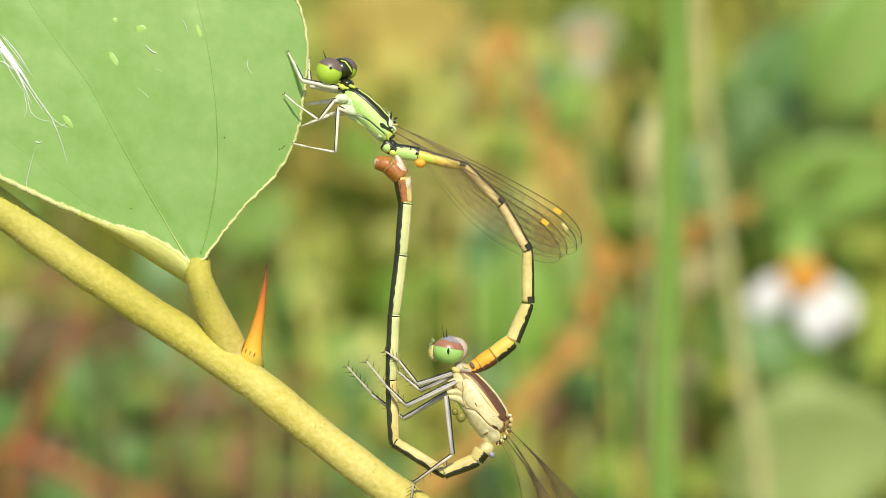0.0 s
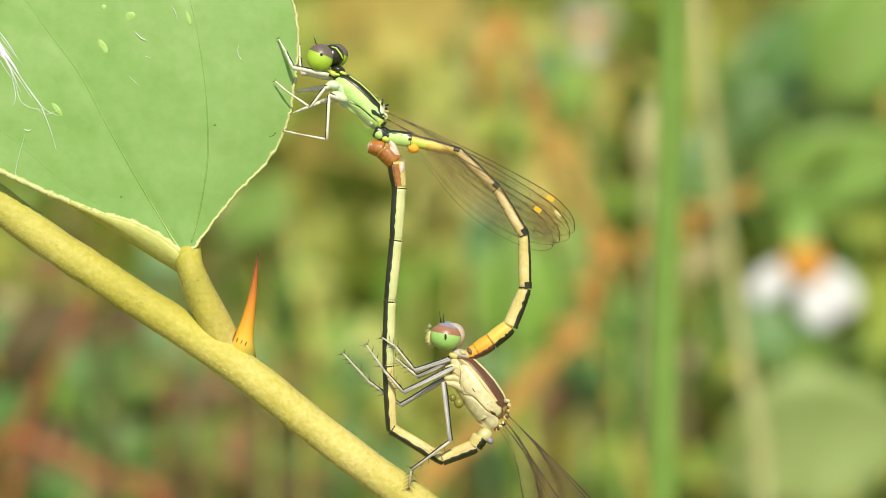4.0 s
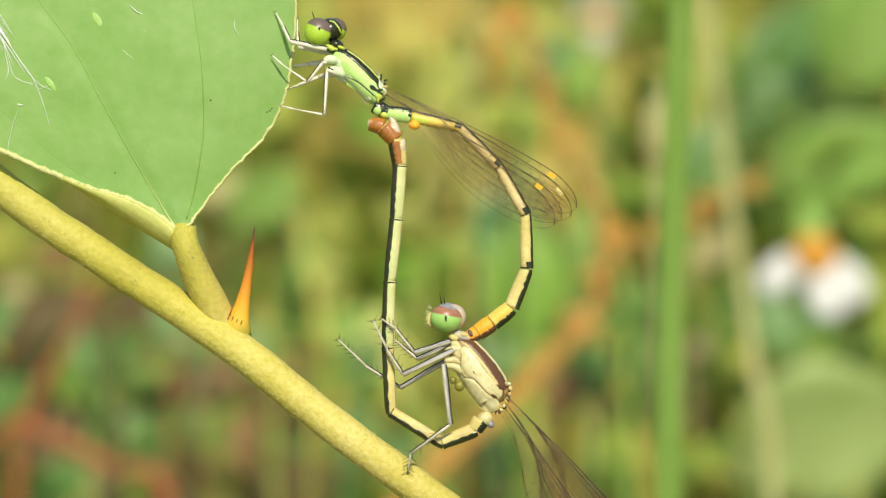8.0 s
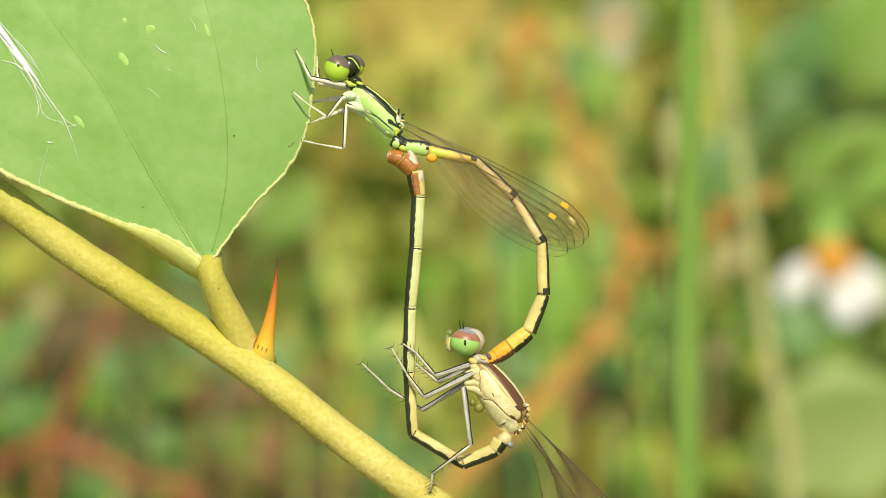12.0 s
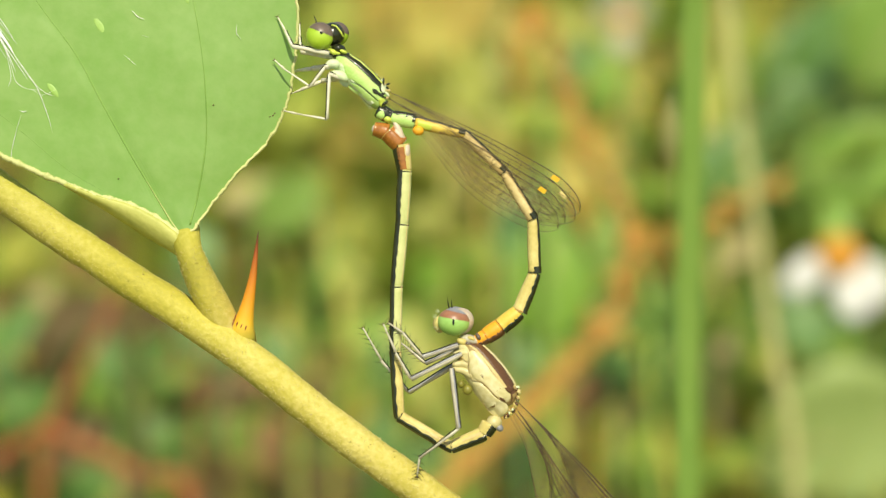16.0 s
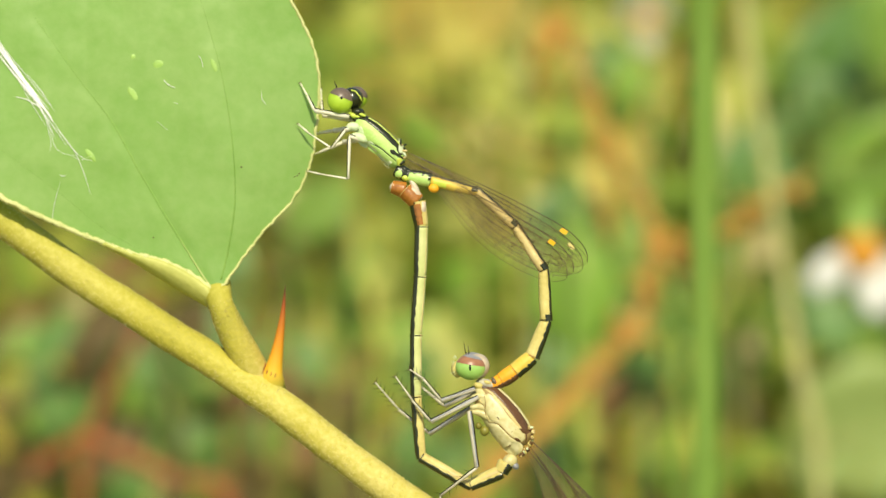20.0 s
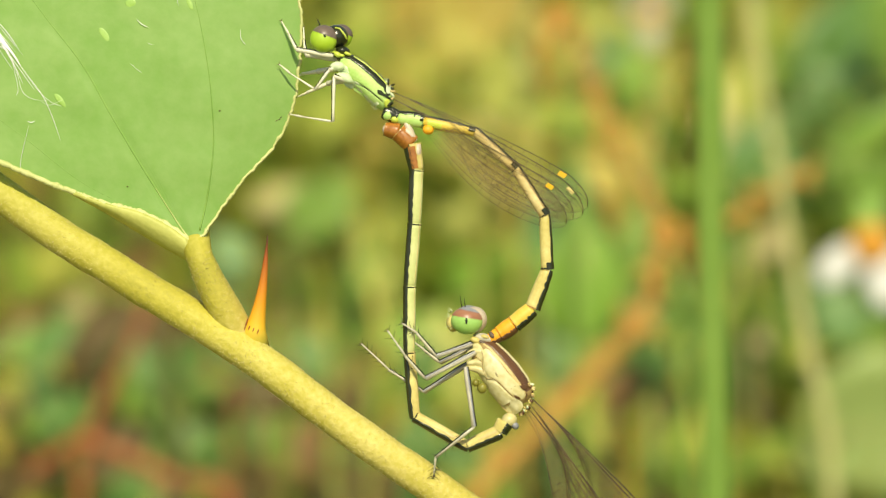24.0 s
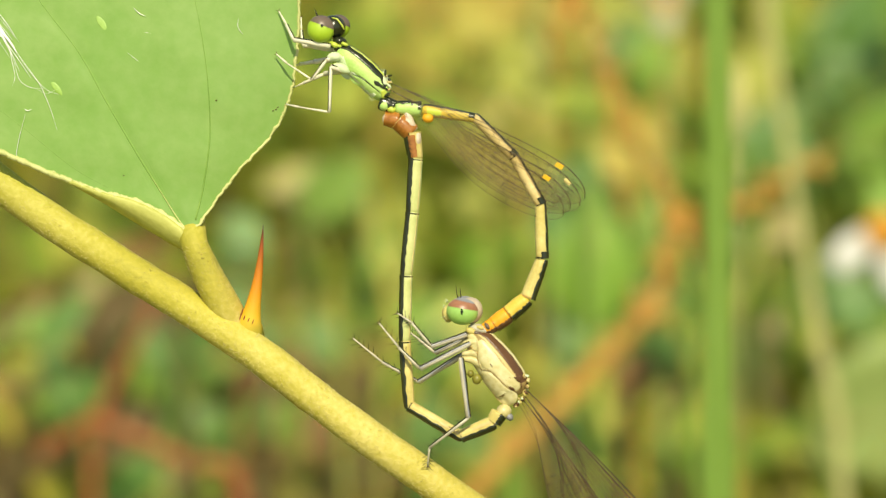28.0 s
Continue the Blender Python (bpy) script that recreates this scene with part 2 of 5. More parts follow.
def part(name, bm, mat, parent, label="", smooth=True):
    """One mesh under a thing or a part; the bmesh is in the parent's space, in metres."""
    bmesh.ops.recalc_face_normals(bm, faces=bm.faces[:])
    data = bpy.data.meshes.new(name)
    for f in bm.faces:
        f.smooth = smooth
    bm.to_mesh(data)
    bm.free()
    data.materials.append(mat)
    ob = new(name, data)
    ob.parent = parent
    return tagged(ob, label)


def smooth_line(points, steps):
    """A Catmull-Rom line through points of any dimension."""
    p = [np.array(q, float) for q in points]
    p = [2 * p[0] - p[1]] + p + [2 * p[-1] - p[-2]]
    out = []
    for i in range(1, len(p) - 2):
        for s in range(steps):
            t = s / steps
            a, b, c, d = p[i - 1:i + 3]
            out.append(0.5 * (2 * b + (c - a) * t + (2 * a - 5 * b + 4 * c - d) * t * t + (3 * b - a - 3 * c + d) * t ** 3))
    out.append(p[-2])
    return out


def loft(path, radii, a0=0.0, a1=360.0, grow=0.0, sides=14, side=(0, 0, 1), flip=1, wave=0.0, bm=None, origin=(0, 0, 0)):
    """A body along path (u, v[, w] in mm) with (dorsal, lateral) radii. Angle 0 is dorsal, 90 faces +side.
    A partial range of angles makes a thin plate lying on the body, grow mm proud, its edges sunk into it."""
    bm = bm or bmesh.new()
    pts = [np.array([*q, 0.0][:3], float) - np.array(origin, float) for q in path]
    radii = [(r, r) if not isinstance(r, (tuple, list)) else r for r in radii]
    full = a1 - a0 >= 359.9
    rings, sd = [], np.array(side, float)
    for i, c in enumerate(pts):
        t = pts[min(i + 1, len(pts) - 1)] - pts[max(i - 1, 0)]
        t = t / (np.linalg.norm(t) + 1e-12)
        b = sd - t * sd.dot(t)
        b = b / (np.linalg.norm(b) + 1e-12)
        nrm = np.cross(b, t) * flip
        ry, rz = radii[i]
        ring = []
        if full:
            angles = [(a0 + 360 * k / sides, grow) for k in range(sides)]
        else:
            shake = wave * noise.noise((i * 0.9, a0, a1))
            lo, hi = a0 + shake * 30, a1 - shake * 30
            angles = [(lo, -0.02)] + [(lo + 2 + (hi - lo - 4) * k / sides, grow) for k in range(sides + 1)] + [(hi, -0.02)]
        for ang, g in angles:
            ca, sa = math.cos(radians(ang)), math.sin(radians(ang))
            q = c + nrm * (ry + g) * ca + b * (rz + g) * sa
            ring.append(bm.verts.new(Vector(q) * MM))
        rings.append(ring)
    m = len(rings[0])
    for r0, r1 in zip(rings, rings[1:]):
        for k in range(m if full else m - 1):
            bm.faces.new((r0[k], r0[(k + 1) % m], r1[(k + 1) % m], r1[k]))
    if full:
        bm.faces.new(rings[0])
        bm.faces.new(rings[-1])
    return bm


def ball(center, radii, turn=0.0, bm=None, rows=12, cols=18, top=-1.0, grow=0.0):
    """An ellipsoid (u, v, w radii in mm) turned in the picture's plane; top above -1 keeps only its cap."""
    bm = bm or bmesh.new()
    rot = Matrix.Rotation(radians(turn), 3, "Z")
    low = math.pi * 0.5 + math.asin(max(-1.0, min(1.0, -top)))
    rings = []
    for i in range(rows + 1):
        th = low * i / rows
        ring = []
        for k in range(cols):
            ph = 2 * math.pi * k / cols
            q = Vector(((radii[0] + grow) * math.sin(th) * math.cos(ph), (radii[1] + grow) * math.cos(th), (radii[2] + grow) * math.sin(th) * math.sin(ph)))
            ring.append(bm.verts.new((rot @ q + Vector(center)) * MM))
        rings.append(ring)
    for r0, r1 in zip(rings, rings[1:]):
        for k in range(cols):
            bm.faces.new((r0[k], r0[(k + 1) % cols], r1[(k + 1) % cols], r1[k]))
    bmesh.ops.remove_doubles(bm, verts=bm.verts[:], dist=1e-7)
    return bm


def body_depth(axis, rad, p):
    """How far the flank of a lofted body stands out at p, a place in the picture's plane."""
    best = (1e9, 0.0)
    rad = [(r, r) if not isinstance(r, (tuple, list)) else r for r in rad]
    for a, b, r0, r1 in zip(axis, axis[1:], rad, rad[1:]):
        a, b = np.array(a[:2]), np.array(b[:2])
        f = min(1.0, max(0.0, float((p - a) @ (b - a) / ((b - a) @ (b - a)))))
        off = float(np.linalg.norm(p - a - (b - a) * f))
        ry, rz = r0[0] + (r1[0] - r0[0]) * f, r0[1] + (r1[1] - r0[1]) * f
        if off < best[0]:
            best = (off, rz * math.sqrt(max(0.03, 1 - (off / ry) ** 2)))
    return best[1]


def plate(name, axis, rad, outline, grow, mat, parent, label=""):
    """A domed plate of the skin on each flank of a body, proud by grow mm, with its rim sunk in."""
    ring = smooth_line(list(outline) + [outline[0]], 5)[:-1]
    c = np.mean(ring, axis=0)
    for sign in (1, -1):
        bm = bmesh.new()
        rows = []
        for s, g in ((1.0, -0.02), (0.95, grow * 0.8), (0.75, grow), (0.4, grow)):
            row = []
            for o in ring:
                p = c + (np.array(o) - c) * s
                row.append(bm.verts.new(Vector((p[0], p[1], sign * (body_depth(axis, rad, p) + g))) * MM))
            rows.append(row)
        mid = bm.verts.new(Vector((c[0], c[1], sign * (body_depth(axis, rad, c) + grow))) * MM)
        n = len(ring)
        for r0, r1 in zip(rows, rows[1:]):
            for k in range(n):
                bm.faces.new((r0[k], r0[(k + 1) % n], r1[(k + 1) % n], r1[k]))
        for k in range(n):
            bm.faces.new((rows[-1][k], rows[-1][(k + 1) % n], mid))
        part(name, bm, mat, parent, label)


def groove(parent, axis, rad, line, r, mat):
    """A fine dark seam along both flanks of a body."""
    pts = smooth_line(line, 6)
    n = len(pts)
    for sign in (1, -1):
        part("seam", loft([(p[0], p[1], sign * (body_depth(axis, rad, p) + 0.035)) for p in pts], [r * (0.4 + 0.6 * math.sin(math.pi * (k + 0.5) / n)) for k in range(n)], sides=6), mat, parent, "fine dark seam")


def hinge_bits(parent, R, line, count, mats, seed):
    """The crumpled plates at the roots of the wings."""
    rng = random.Random(seed)
    pts = smooth_line(line, 6)
    for k in range(count):
        p = pts[min(len(pts) - 1, int(len(pts) * k / count))]
        c = R([(p[0] + rng.gauss(-0.03, 0.05), p[1] + rng.gauss(0, 0.05))], rng.uniform(0.1, 0.38))[0]
        a = rng.uniform(0.06, 0.12)
        part("wing_hinge", ball(c, (a * rng.uniform(0.9, 1.5), a * rng.uniform(0.5, 0.8), a * 1.2), rng.uniform(0, 180), rows=6, cols=10), mats[k % len(mats)], parent)


def rel(points, base):
    return [tuple(np.array([*p, 0.0][:3], float) - np.array(base, float)) for p in points]


# ---- ground ----
def build_ground():
    bm = bmesh.new()
    edge = [-40, -12, -4, -1.5] + [-0.8 + 0.08 * k for k in range(21)] + [1.5, 4, 12, 40]
    grid = [[bm.verts.new((x, y + 0.6, 0.012 * noise.noise((x * 6, y * 6, 0)) if abs(x) < 1 and abs(y) < 1 else 0)) for x in edge] for y in edge]
    for r0, r1 in zip(grid, grid[1:]):
        for k in range(len(edge) - 1):
            bm.faces.new((r0[k], r0[k + 1], r1[k + 1], r1[k]))
    ob = part("ground", bm, SOIL, None)
    tagged(ob, "rough meadow floor of soil and dead grass", "ground", kind="structure")


build_ground()


# ---- the climber: stem, leaf, thorn ----
def build_climber():
    line = [(-31.8, 8.1, -2.3), (-29.0, 6.35, -2.2), (-26.0, 4.47, -2.1), (-23.5, 2.80, -2.1), (-21.05, 0.92, -2.1), (-19.05, -0.54, -2.0), (-17.1, -1.80, -1.9), (-15.2, -3.06, -1.6), (-13.3, -4.22, -1.3), (-12.0, -5.09, -1.1), (-9.21, -7.03, -0.9), (-6.41, -9.30, -0.9), (-3.60, -11.48, -0.9), (-0.80, -13.52, -0.9), (4.79, -17.86, -0.9), (11.74, -24.29, -0.9)]
    pts = smooth_line(line, 6)
    base = pts[len(pts) // 2]
    ob = thing("thorny_climber", *base, "thorny climbing plant with a yellow-green hairy stem and broad leaf", "plant")
    rad = [0.89 + 0.05 * noise.noise((i * 0.35, 0, 0)) + 0.025 * noise.noise((i * 1.1, 3, 0)) for i in range(len(pts))]
    stem = part("stem", loft(pts, rad, sides=28, origin=base), STEM, ob, "yellow-green finely hairy stem")
    pet = smooth_line([(u, v, w) for (u, v), w in zip([(-10.56, -5.42), (-10.94, -4.56), (-11.72, -2.94), (-12.22, -1.66), (-12.40, -1.10), (-12.50, -0.55), (-12.60, 0.05)], (-1.3, -1.0, -0.6, -0.5, -0.8, -1.4, -2.2))], 5)
    pr = np.interp(np.linspace(0, 1, len(pet)), [0, 0.17, 0.25, 0.5, 0.66, 0.83, 1], [0.80, 0.82, 0.80, 0.66, 0.70, 0.70, 0.5])
    petiole = part("petiole", loft(pet, list(pr), sides=20, origin=base), STEM, ob, "short hairy yellow-green leaf stalk")
    rng = random.Random(4)
    for src, rr, holder in ((pts, rad, stem), (pet, list(pr), petiole)):
        bm = bmesh.new()
        gaps = [math.dist(src[i], src[i + 1]) for i in range(1, len(src) - 1)]
        for i in rng.choices(range(1, len(src) - 1), gaps, k=10000 if src is pts else 1700):
            f = rng.random()
            c = np.array(src[i]) * (1 - f) + np.array(src[i + 1]) * f
            t = np.array(src[i + 1]) - np.array(src[i - 1])
            t = t / np.linalg.norm(t)
            n2 = np.cross((0, 0, 1), t)
            a = rng.uniform(0, 2 * math.pi)
            d = n2 * math.cos(a) + np.array((0, 0, 1)) * math.sin(a)
            r = rr[i]
            long = rng.uniform(0.015, 0.045) if rng.random() < 0.985 else rng.uniform(0.06, 0.15)
            p0, p1 = c + d * r * 0.98, c + d * (r + long) + t * rng.uniform(-0.03, 0.03)
            thick = 0.019 if long < 0.05 else 0.016
            loft([p0, p1], [thick, 0.010], sides=4, bm=bm, origin=base, side=(0.3, 0.5, 0.8))
        tagged(part("hair", bm, HAIR, holder, "short pale hairs", False), kind="stuff")
    part("node_scar", ball(rel([(*(-11.11, -4.45), -0.25)], base)[0], (0.14, 0.09, 0.08), -30), STEM, stem, "pale knobbly bud scar")
    # thorn
    foot, tip = (-9.74, -5.55), (-8.82, -0.59)
    f, t = np.array([*foot, -0.95]), np.array([*tip, -0.2])
    ss = np.linspace(0, 1, 20)
    spine = [f + (t - f) * q + np.array([0.10 * math.sin(math.pi * q), 0, 0]) - np.array(base) for q in ss]
    spine.insert(0, spine[0] - (t - f) * 0.12 - np.array((-0.06, 0, 0.75)))
    wide = [0.20 * (1 - q) ** 5 + 0.06 * (1 - q) ** 14 + 0.38 * (1 - q) ** 0.95 + 0.012 for q in ss]
    thorn = part("thorn", loft(spine, [(0.72, 0.6)] + [(r, r * 0.9) for r in wide], sides=20), THORN, ob, "sharp orange thorn with a dark red point")
    for du, dv in ((-0.36, 0.62), (-0.20, 0.42), (0.02, 0.30), (0.24, 0.22), (-0.42, 0.42), (-0.30, 0.78)):
        q = dv / (tip[1] - foot[1])
        r = float(np.interp(q, ss, wide))
        z = 0.9 * math.sqrt(max(0.0, r * r - (du * 0.8) ** 2))
        part("streak", ball(tuple(f - np.array(base) + np.array((du + 0.15 * q, dv, z + 0.02))), (0.03, 0.13, 0.025), -22), STREAK, thorn, "dark brown streak")
    return ob, base


def leaf_height(u, v):
    """Depth of the leaf blade: gently domed, dished along the veins."""
    d = -0.15 - 0.0015 * ((u + 20) ** 2 + (v - 12) ** 2)
    side = u - float(np.interp(v, CREASE[:, 1], CREASE[:, 0]))    # the lobe beyond the second vein is folded back near the base
    fold = -0.30 * max(0.0, side) * math.exp(-((v - CREASE[0, 1]) / 5.2) ** 2)
    sink = 0.007 * max(0.0, v - 3.0) ** 2 * min(1.0, max(0.0, (-u - 9.0) / 10.0))    # the far half bends away
    return d - sink + fold + 0.25 * noise.noise((u * 0.12, v * 0.12, 3)) + 0.09 * noise.noise((u * 0.5, v * 0.5, 7))


VEINS = [
    [(-12.79, -0.74), (-13.77, 1.00), (-14.87, 2.86), (-16.37, 5.57), (-17.74, 8.15), (-19.54, 10.59), (-21.74, 13.75)],
    [(-12.21, -0.25), (-11.78, 1.38), (-11.39, 3.64), (-11.35, 5.89), (-11.53, 8.15), (-12.00, 10.98), (-12.92, 14.39)],
    [(-12.96, -0.94), (-15.20, 0.74), (-18.01, 2.36), (-20.80, 4.68), (-24.17, 7.29), (-27.53, 10.20)],
]

CREASE = np.array(VEINS[1])


def build_leaf(plant, base):
    out = [(-12.62, -1.00), (-11.96, -0.36), (-10.94, 1.03), (-9.78, 2.42), (-8.56, 3.63), (-7.68, 5.03), (-7.23, 6.43), (-6.94, 8.34), (-6.82, 10.02), (-6.99, 11.43), (-7.44, 12.71), (-8.26, 14.28), (-9.49, 16.00), (-11.43, 18.01), (-14.22, 20.05), (-18.44, 21.85), (-22.70, 22.24), (-27.00, 21.22), (-30.20, 18.47), (-31.72, 14.83), (-31.22, 11.41), (-29.4, 8.7), (-27.0, 6.55), (-25.69, 5.62), (-24.23, 4.70), (-22.6, 3.78), (-21.1, 3.06), (-19.6, 2.36), (-18.1, 1.73), (-16.7, 1.18), (-15.25, 0.80), (-13.9, 0.14), (-12.95, -0.55)]
    ring = smooth_line(out + [out[0]], 20)[:-1]
    c = np.array((-21.08, 18.25))
    rows = 80
    bm = bmesh.new()
    mid = bm.verts.new(Vector(rel([(*c, leaf_height(*c))], base)[0]) * MM)
    grid = []
    lines = [np.array(smooth_line(v, 8)) for v in VEINS]
    deep = (0.065, 0.06, 0.025)
    for r in range(1, rows + 1):
        s = r / rows
        row = []
        for k, o in enumerate(ring):
            jag = 1 + ((0.005 * noise.noise((k * 0.18, 0, 0)) + 0.005 * noise.noise((k * 0.8, 4, 0))) if r == rows else 0)
            p = c + (np.array(o) - c) * s * jag
            gaps = [np.hypot(l[:, 0] - p[0], l[:, 1] - p[1]) for l in lines]
            dish = max(q * math.exp(-(np.min(g) / 0.36) ** 2) * (1 - 0.8 * np.argmin(g) / len(g)) for g, q in zip(gaps, deep))
            w = leaf_height(*p) - dish + 0.4 * max(0, s - 0.95)
            row.append(bm.verts.new(Vector(rel([(*p, w)], base)[0]) * MM))
        grid.append(row)
    n = len(ring)
    for k in range(n):
        bm.faces.new((mid, grid[0][k], grid[0][(k + 1) % n]))
    for r0, r1 in zip(grid, grid[1:]):
        for k in range(n):
            bm.faces.new((r0[k], r1[k], r1[(k + 1) % n], r0[(k + 1) % n]))
    rim = [np.array(v.co) / MM for v in grid[-1]]
    blade = ob = part("leaf", bm, BLADE, plant, "broad smooth pale-green leaf with arching veins")
    if sum(f.normal.z for f in blade.data.polygons) < 0:
        blade.data.flip_normals()
    # thick pale margin
    rr = [(0.14 if k > 0.72 * n else 0.075) * (1 + 0.5 * noise.noise((k * 0.21, 5, 0)) + 0.3 * noise.noise((k * 0.9, 9, 0))) for k in range(n)]
    part("margin", loft(rim + [rim[0]], rr + [rr[0]], sides=8), MARGIN, ob, "thick pale yellow leaf margin")
    # underside showing below the rolled lower margin
    low = [(-18.3, 1.80), (-16.7, 1.18), (-15.25, 0.80), (-13.9, 0.14), (-12.8, -0.70)]
    under = [(-18.5, 1.80), (-16.9, 0.86), (-15.2, -0.25), (-13.95, -1.05), (-12.75, -1.78)]
    a, b = smooth_line(low, 8), smooth_line(under, 8)
    bm = bmesh.new()
    prev = None
    for p, q in zip(a, b):
        line = []
        for s in np.linspace(0, 1, 7):
            x = np.array(p) * (1 - s) + np.array(q) * s
            w = leaf_height(*p) + 0.05 - 0.7 * s ** 1.5 + 0.18 * math.sin(math.pi * s)
            line.append(bm.verts.new(Vector(rel([(*x, w)], base)[0]) * MM))
        if prev:
            for k in range(6):
                bm.faces.new((prev[k], prev[k + 1], line[k + 1], line[k]))
        prev = line
    under_ob = part("underside_fold", bm, UNDERSIDE, ob, "yellow-green rolled underside of the leaf base")
    under_ob.modifiers.new("thickness", "SOLIDIFY").thickness = 0.0001
    for l, q in zip(lines, deep):
        m = len(l)
        part("vein", loft([(*p, leaf_height(*p) - q * (1 - 0.8 * k / m)) for k, p in enumerate(l)], [0.8 * q * (1 - 0.8 * k / m) for k in range(m)], sides=6, origin=base), VEIN, ob)
    foot = [np.array(q) for q in smooth_line([(-12.72, -0.62), (-13.10, -0.10), (-13.77, 1.00), (-14.3, 1.9)], 6)]
    part("vein_ridge", loft([(*q, leaf_height(*q) - 0.02) for q in foot], [0.035 * (1 - 0.8 * k / len(foot)) for k in range(len(foot))], sides=6, origin=base), MARGIN, ob, "pale ridge at the foot of the midrib")
    for u, v in ((-8.02, 5.20), (-8.11, 5.09), (-8.25, 5.04), (-15.68, 2.03), (-10.98, 5.60)):
        part("speck", ball(rel([(u, v, leaf_height(u, v) + 0.02)], base)[0], (0.045, 0.03, 0.03), 20, rows=5, cols=8), BROWN, ob, "tiny dark speck")
    for (u, v), rx, ry, turn in zip([(-16.55, 9.53), (-18.86, 6.39), (-12.29, 10.93), (-15.21, 11.06), (-16.53, 11.51)], (0.30, 0.28, 0.22, 0.5, 0.25), (0.62, 0.6, 0.5, 0.3, 0.2), (35, 40, 20, 10, 0)):
        part("scar", ball(rel([(u, v, leaf_height(u, v))], base)[0], (rx * 0.55, ry * 0.7, 0.02), turn), SCAR, ob)


def build_silk():
    strands = [
        ([(-24.60, 13.67), (-22.94, 11.17), (-21.83, 9.73), (-20.89, 8.44)], 0.085),
        ([(-24.31, 13.52), (-22.72, 11.00), (-21.72, 9.56), (-20.95, 8.53)], 0.06),
        ([(-23.76, 12.66), (-22.38, 10.59), (-21.56, 9.27), (-21.00, 8.64)], 0.05),
        ([(-22.39, 10.37), (-21.73, 9.45), (-21.22, 8.87), (-20.78, 8.18)], 0.07),
        ([(-24.89, 13.53), (-23.06, 11.06), (-22.00, 9.74), (-21.28, 8.76)], 0.03),
        ([(-21.11, 8.70), (-20.40, 7.64), (-19.68, 6.58), (-19.22, 5.44), (-18.90, 4.35)], 0.014),
    ]
    strands += [
        ([(-21.34, 8.79), (-20.96, 7.79), (-20.70, 6.88), (-20.19, 6.50), (-19.48, 6.40)], 0.010),
        ([(-21.01, 8.50), (-20.04, 7.06), (-19.34, 6.34), (-18.78, 6.10)], 0.010),
        ([(-21.23, 8.65), (-21.08, 7.91), (-20.92, 7.05), (-21.05, 6.60)], 0.012),
        ([(-22.83, 9.59), (-22.13, 9.40), (-21.79, 9.17), (-21.39, 8.93)], 0.025),
        ([(-20.50, 5.43), (-20.33, 5.35), (-20.16, 5.40)], 0.018),
        ([(-20.45, 5.18), (-20.76, 4.11), (-20.95, 3.12), (-20.73, 2.92)], 0.010),
        ([(-19.91, 6.47), (-19.40, 6.17), (-18.77, 6.39)], 0.007),
        ([(-14.94, 10.26), (-14.66, 9.97), (-14.33, 9.82)], 0.018),
        ([(-9.80, 9.58), (-9.81, 9.13), (-9.59, 8.79)], 0.012),
        ([(-15.33, 8.09), (-14.77, 7.60)], 0.007),
        ([(-13.13, 11.57), (-12.93, 11.23), (-12.83, 10.83)], 0.011),
        ([(-14.45, 9.06), (-14.12, 8.94)], 0.006),
    ]
    rng = random.Random(5)
    for _ in range(16):
        a, f = rng.uniform(0, 0.7), rng.uniform(0.25, 0.6)
        p = np.array((-24.6, 13.7)) * (1 - a) + np.array((-20.9, 8.4)) * a + np.array((rng.gauss(0, 0.22), rng.gauss(0, 0.12)))
        q = p + np.array((3.7, -5.2)) * f + np.array((rng.gauss(0, 0.3), rng.gauss(0, 0.2)))
        strands.append(([tuple(p), tuple((p + q) / 2 + np.array((rng.gauss(0, 0.08), rng.gauss(0, 0.06)))), tuple(q)], rng.uniform(0.008, 0.02)))
    u, v = strands[0][0][-1]
    base = (u, v, leaf_height(u, v) + 0.05)
    ob = thing("spider_silk", *base, "torn white strands of spider silk stuck on the leaf", "spider silk")
    for line, r in strands:
        pts = smooth_line(line, 6)
        rad = [r * (0.12 + 0.88 * math.sin(math.pi * (k + 0.3) / len(pts)) ** 0.7) for k in range(len(pts))]
        part("strand", loft([(p[0], p[1], leaf_height(*p) + 0.08) for p in pts], [(q, q * 0.6) for q in rad], sides=6, origin=base), SILK, ob)


climber, climber_base = build_climber()
build_leaf(climber, climber_base)
build_silk()


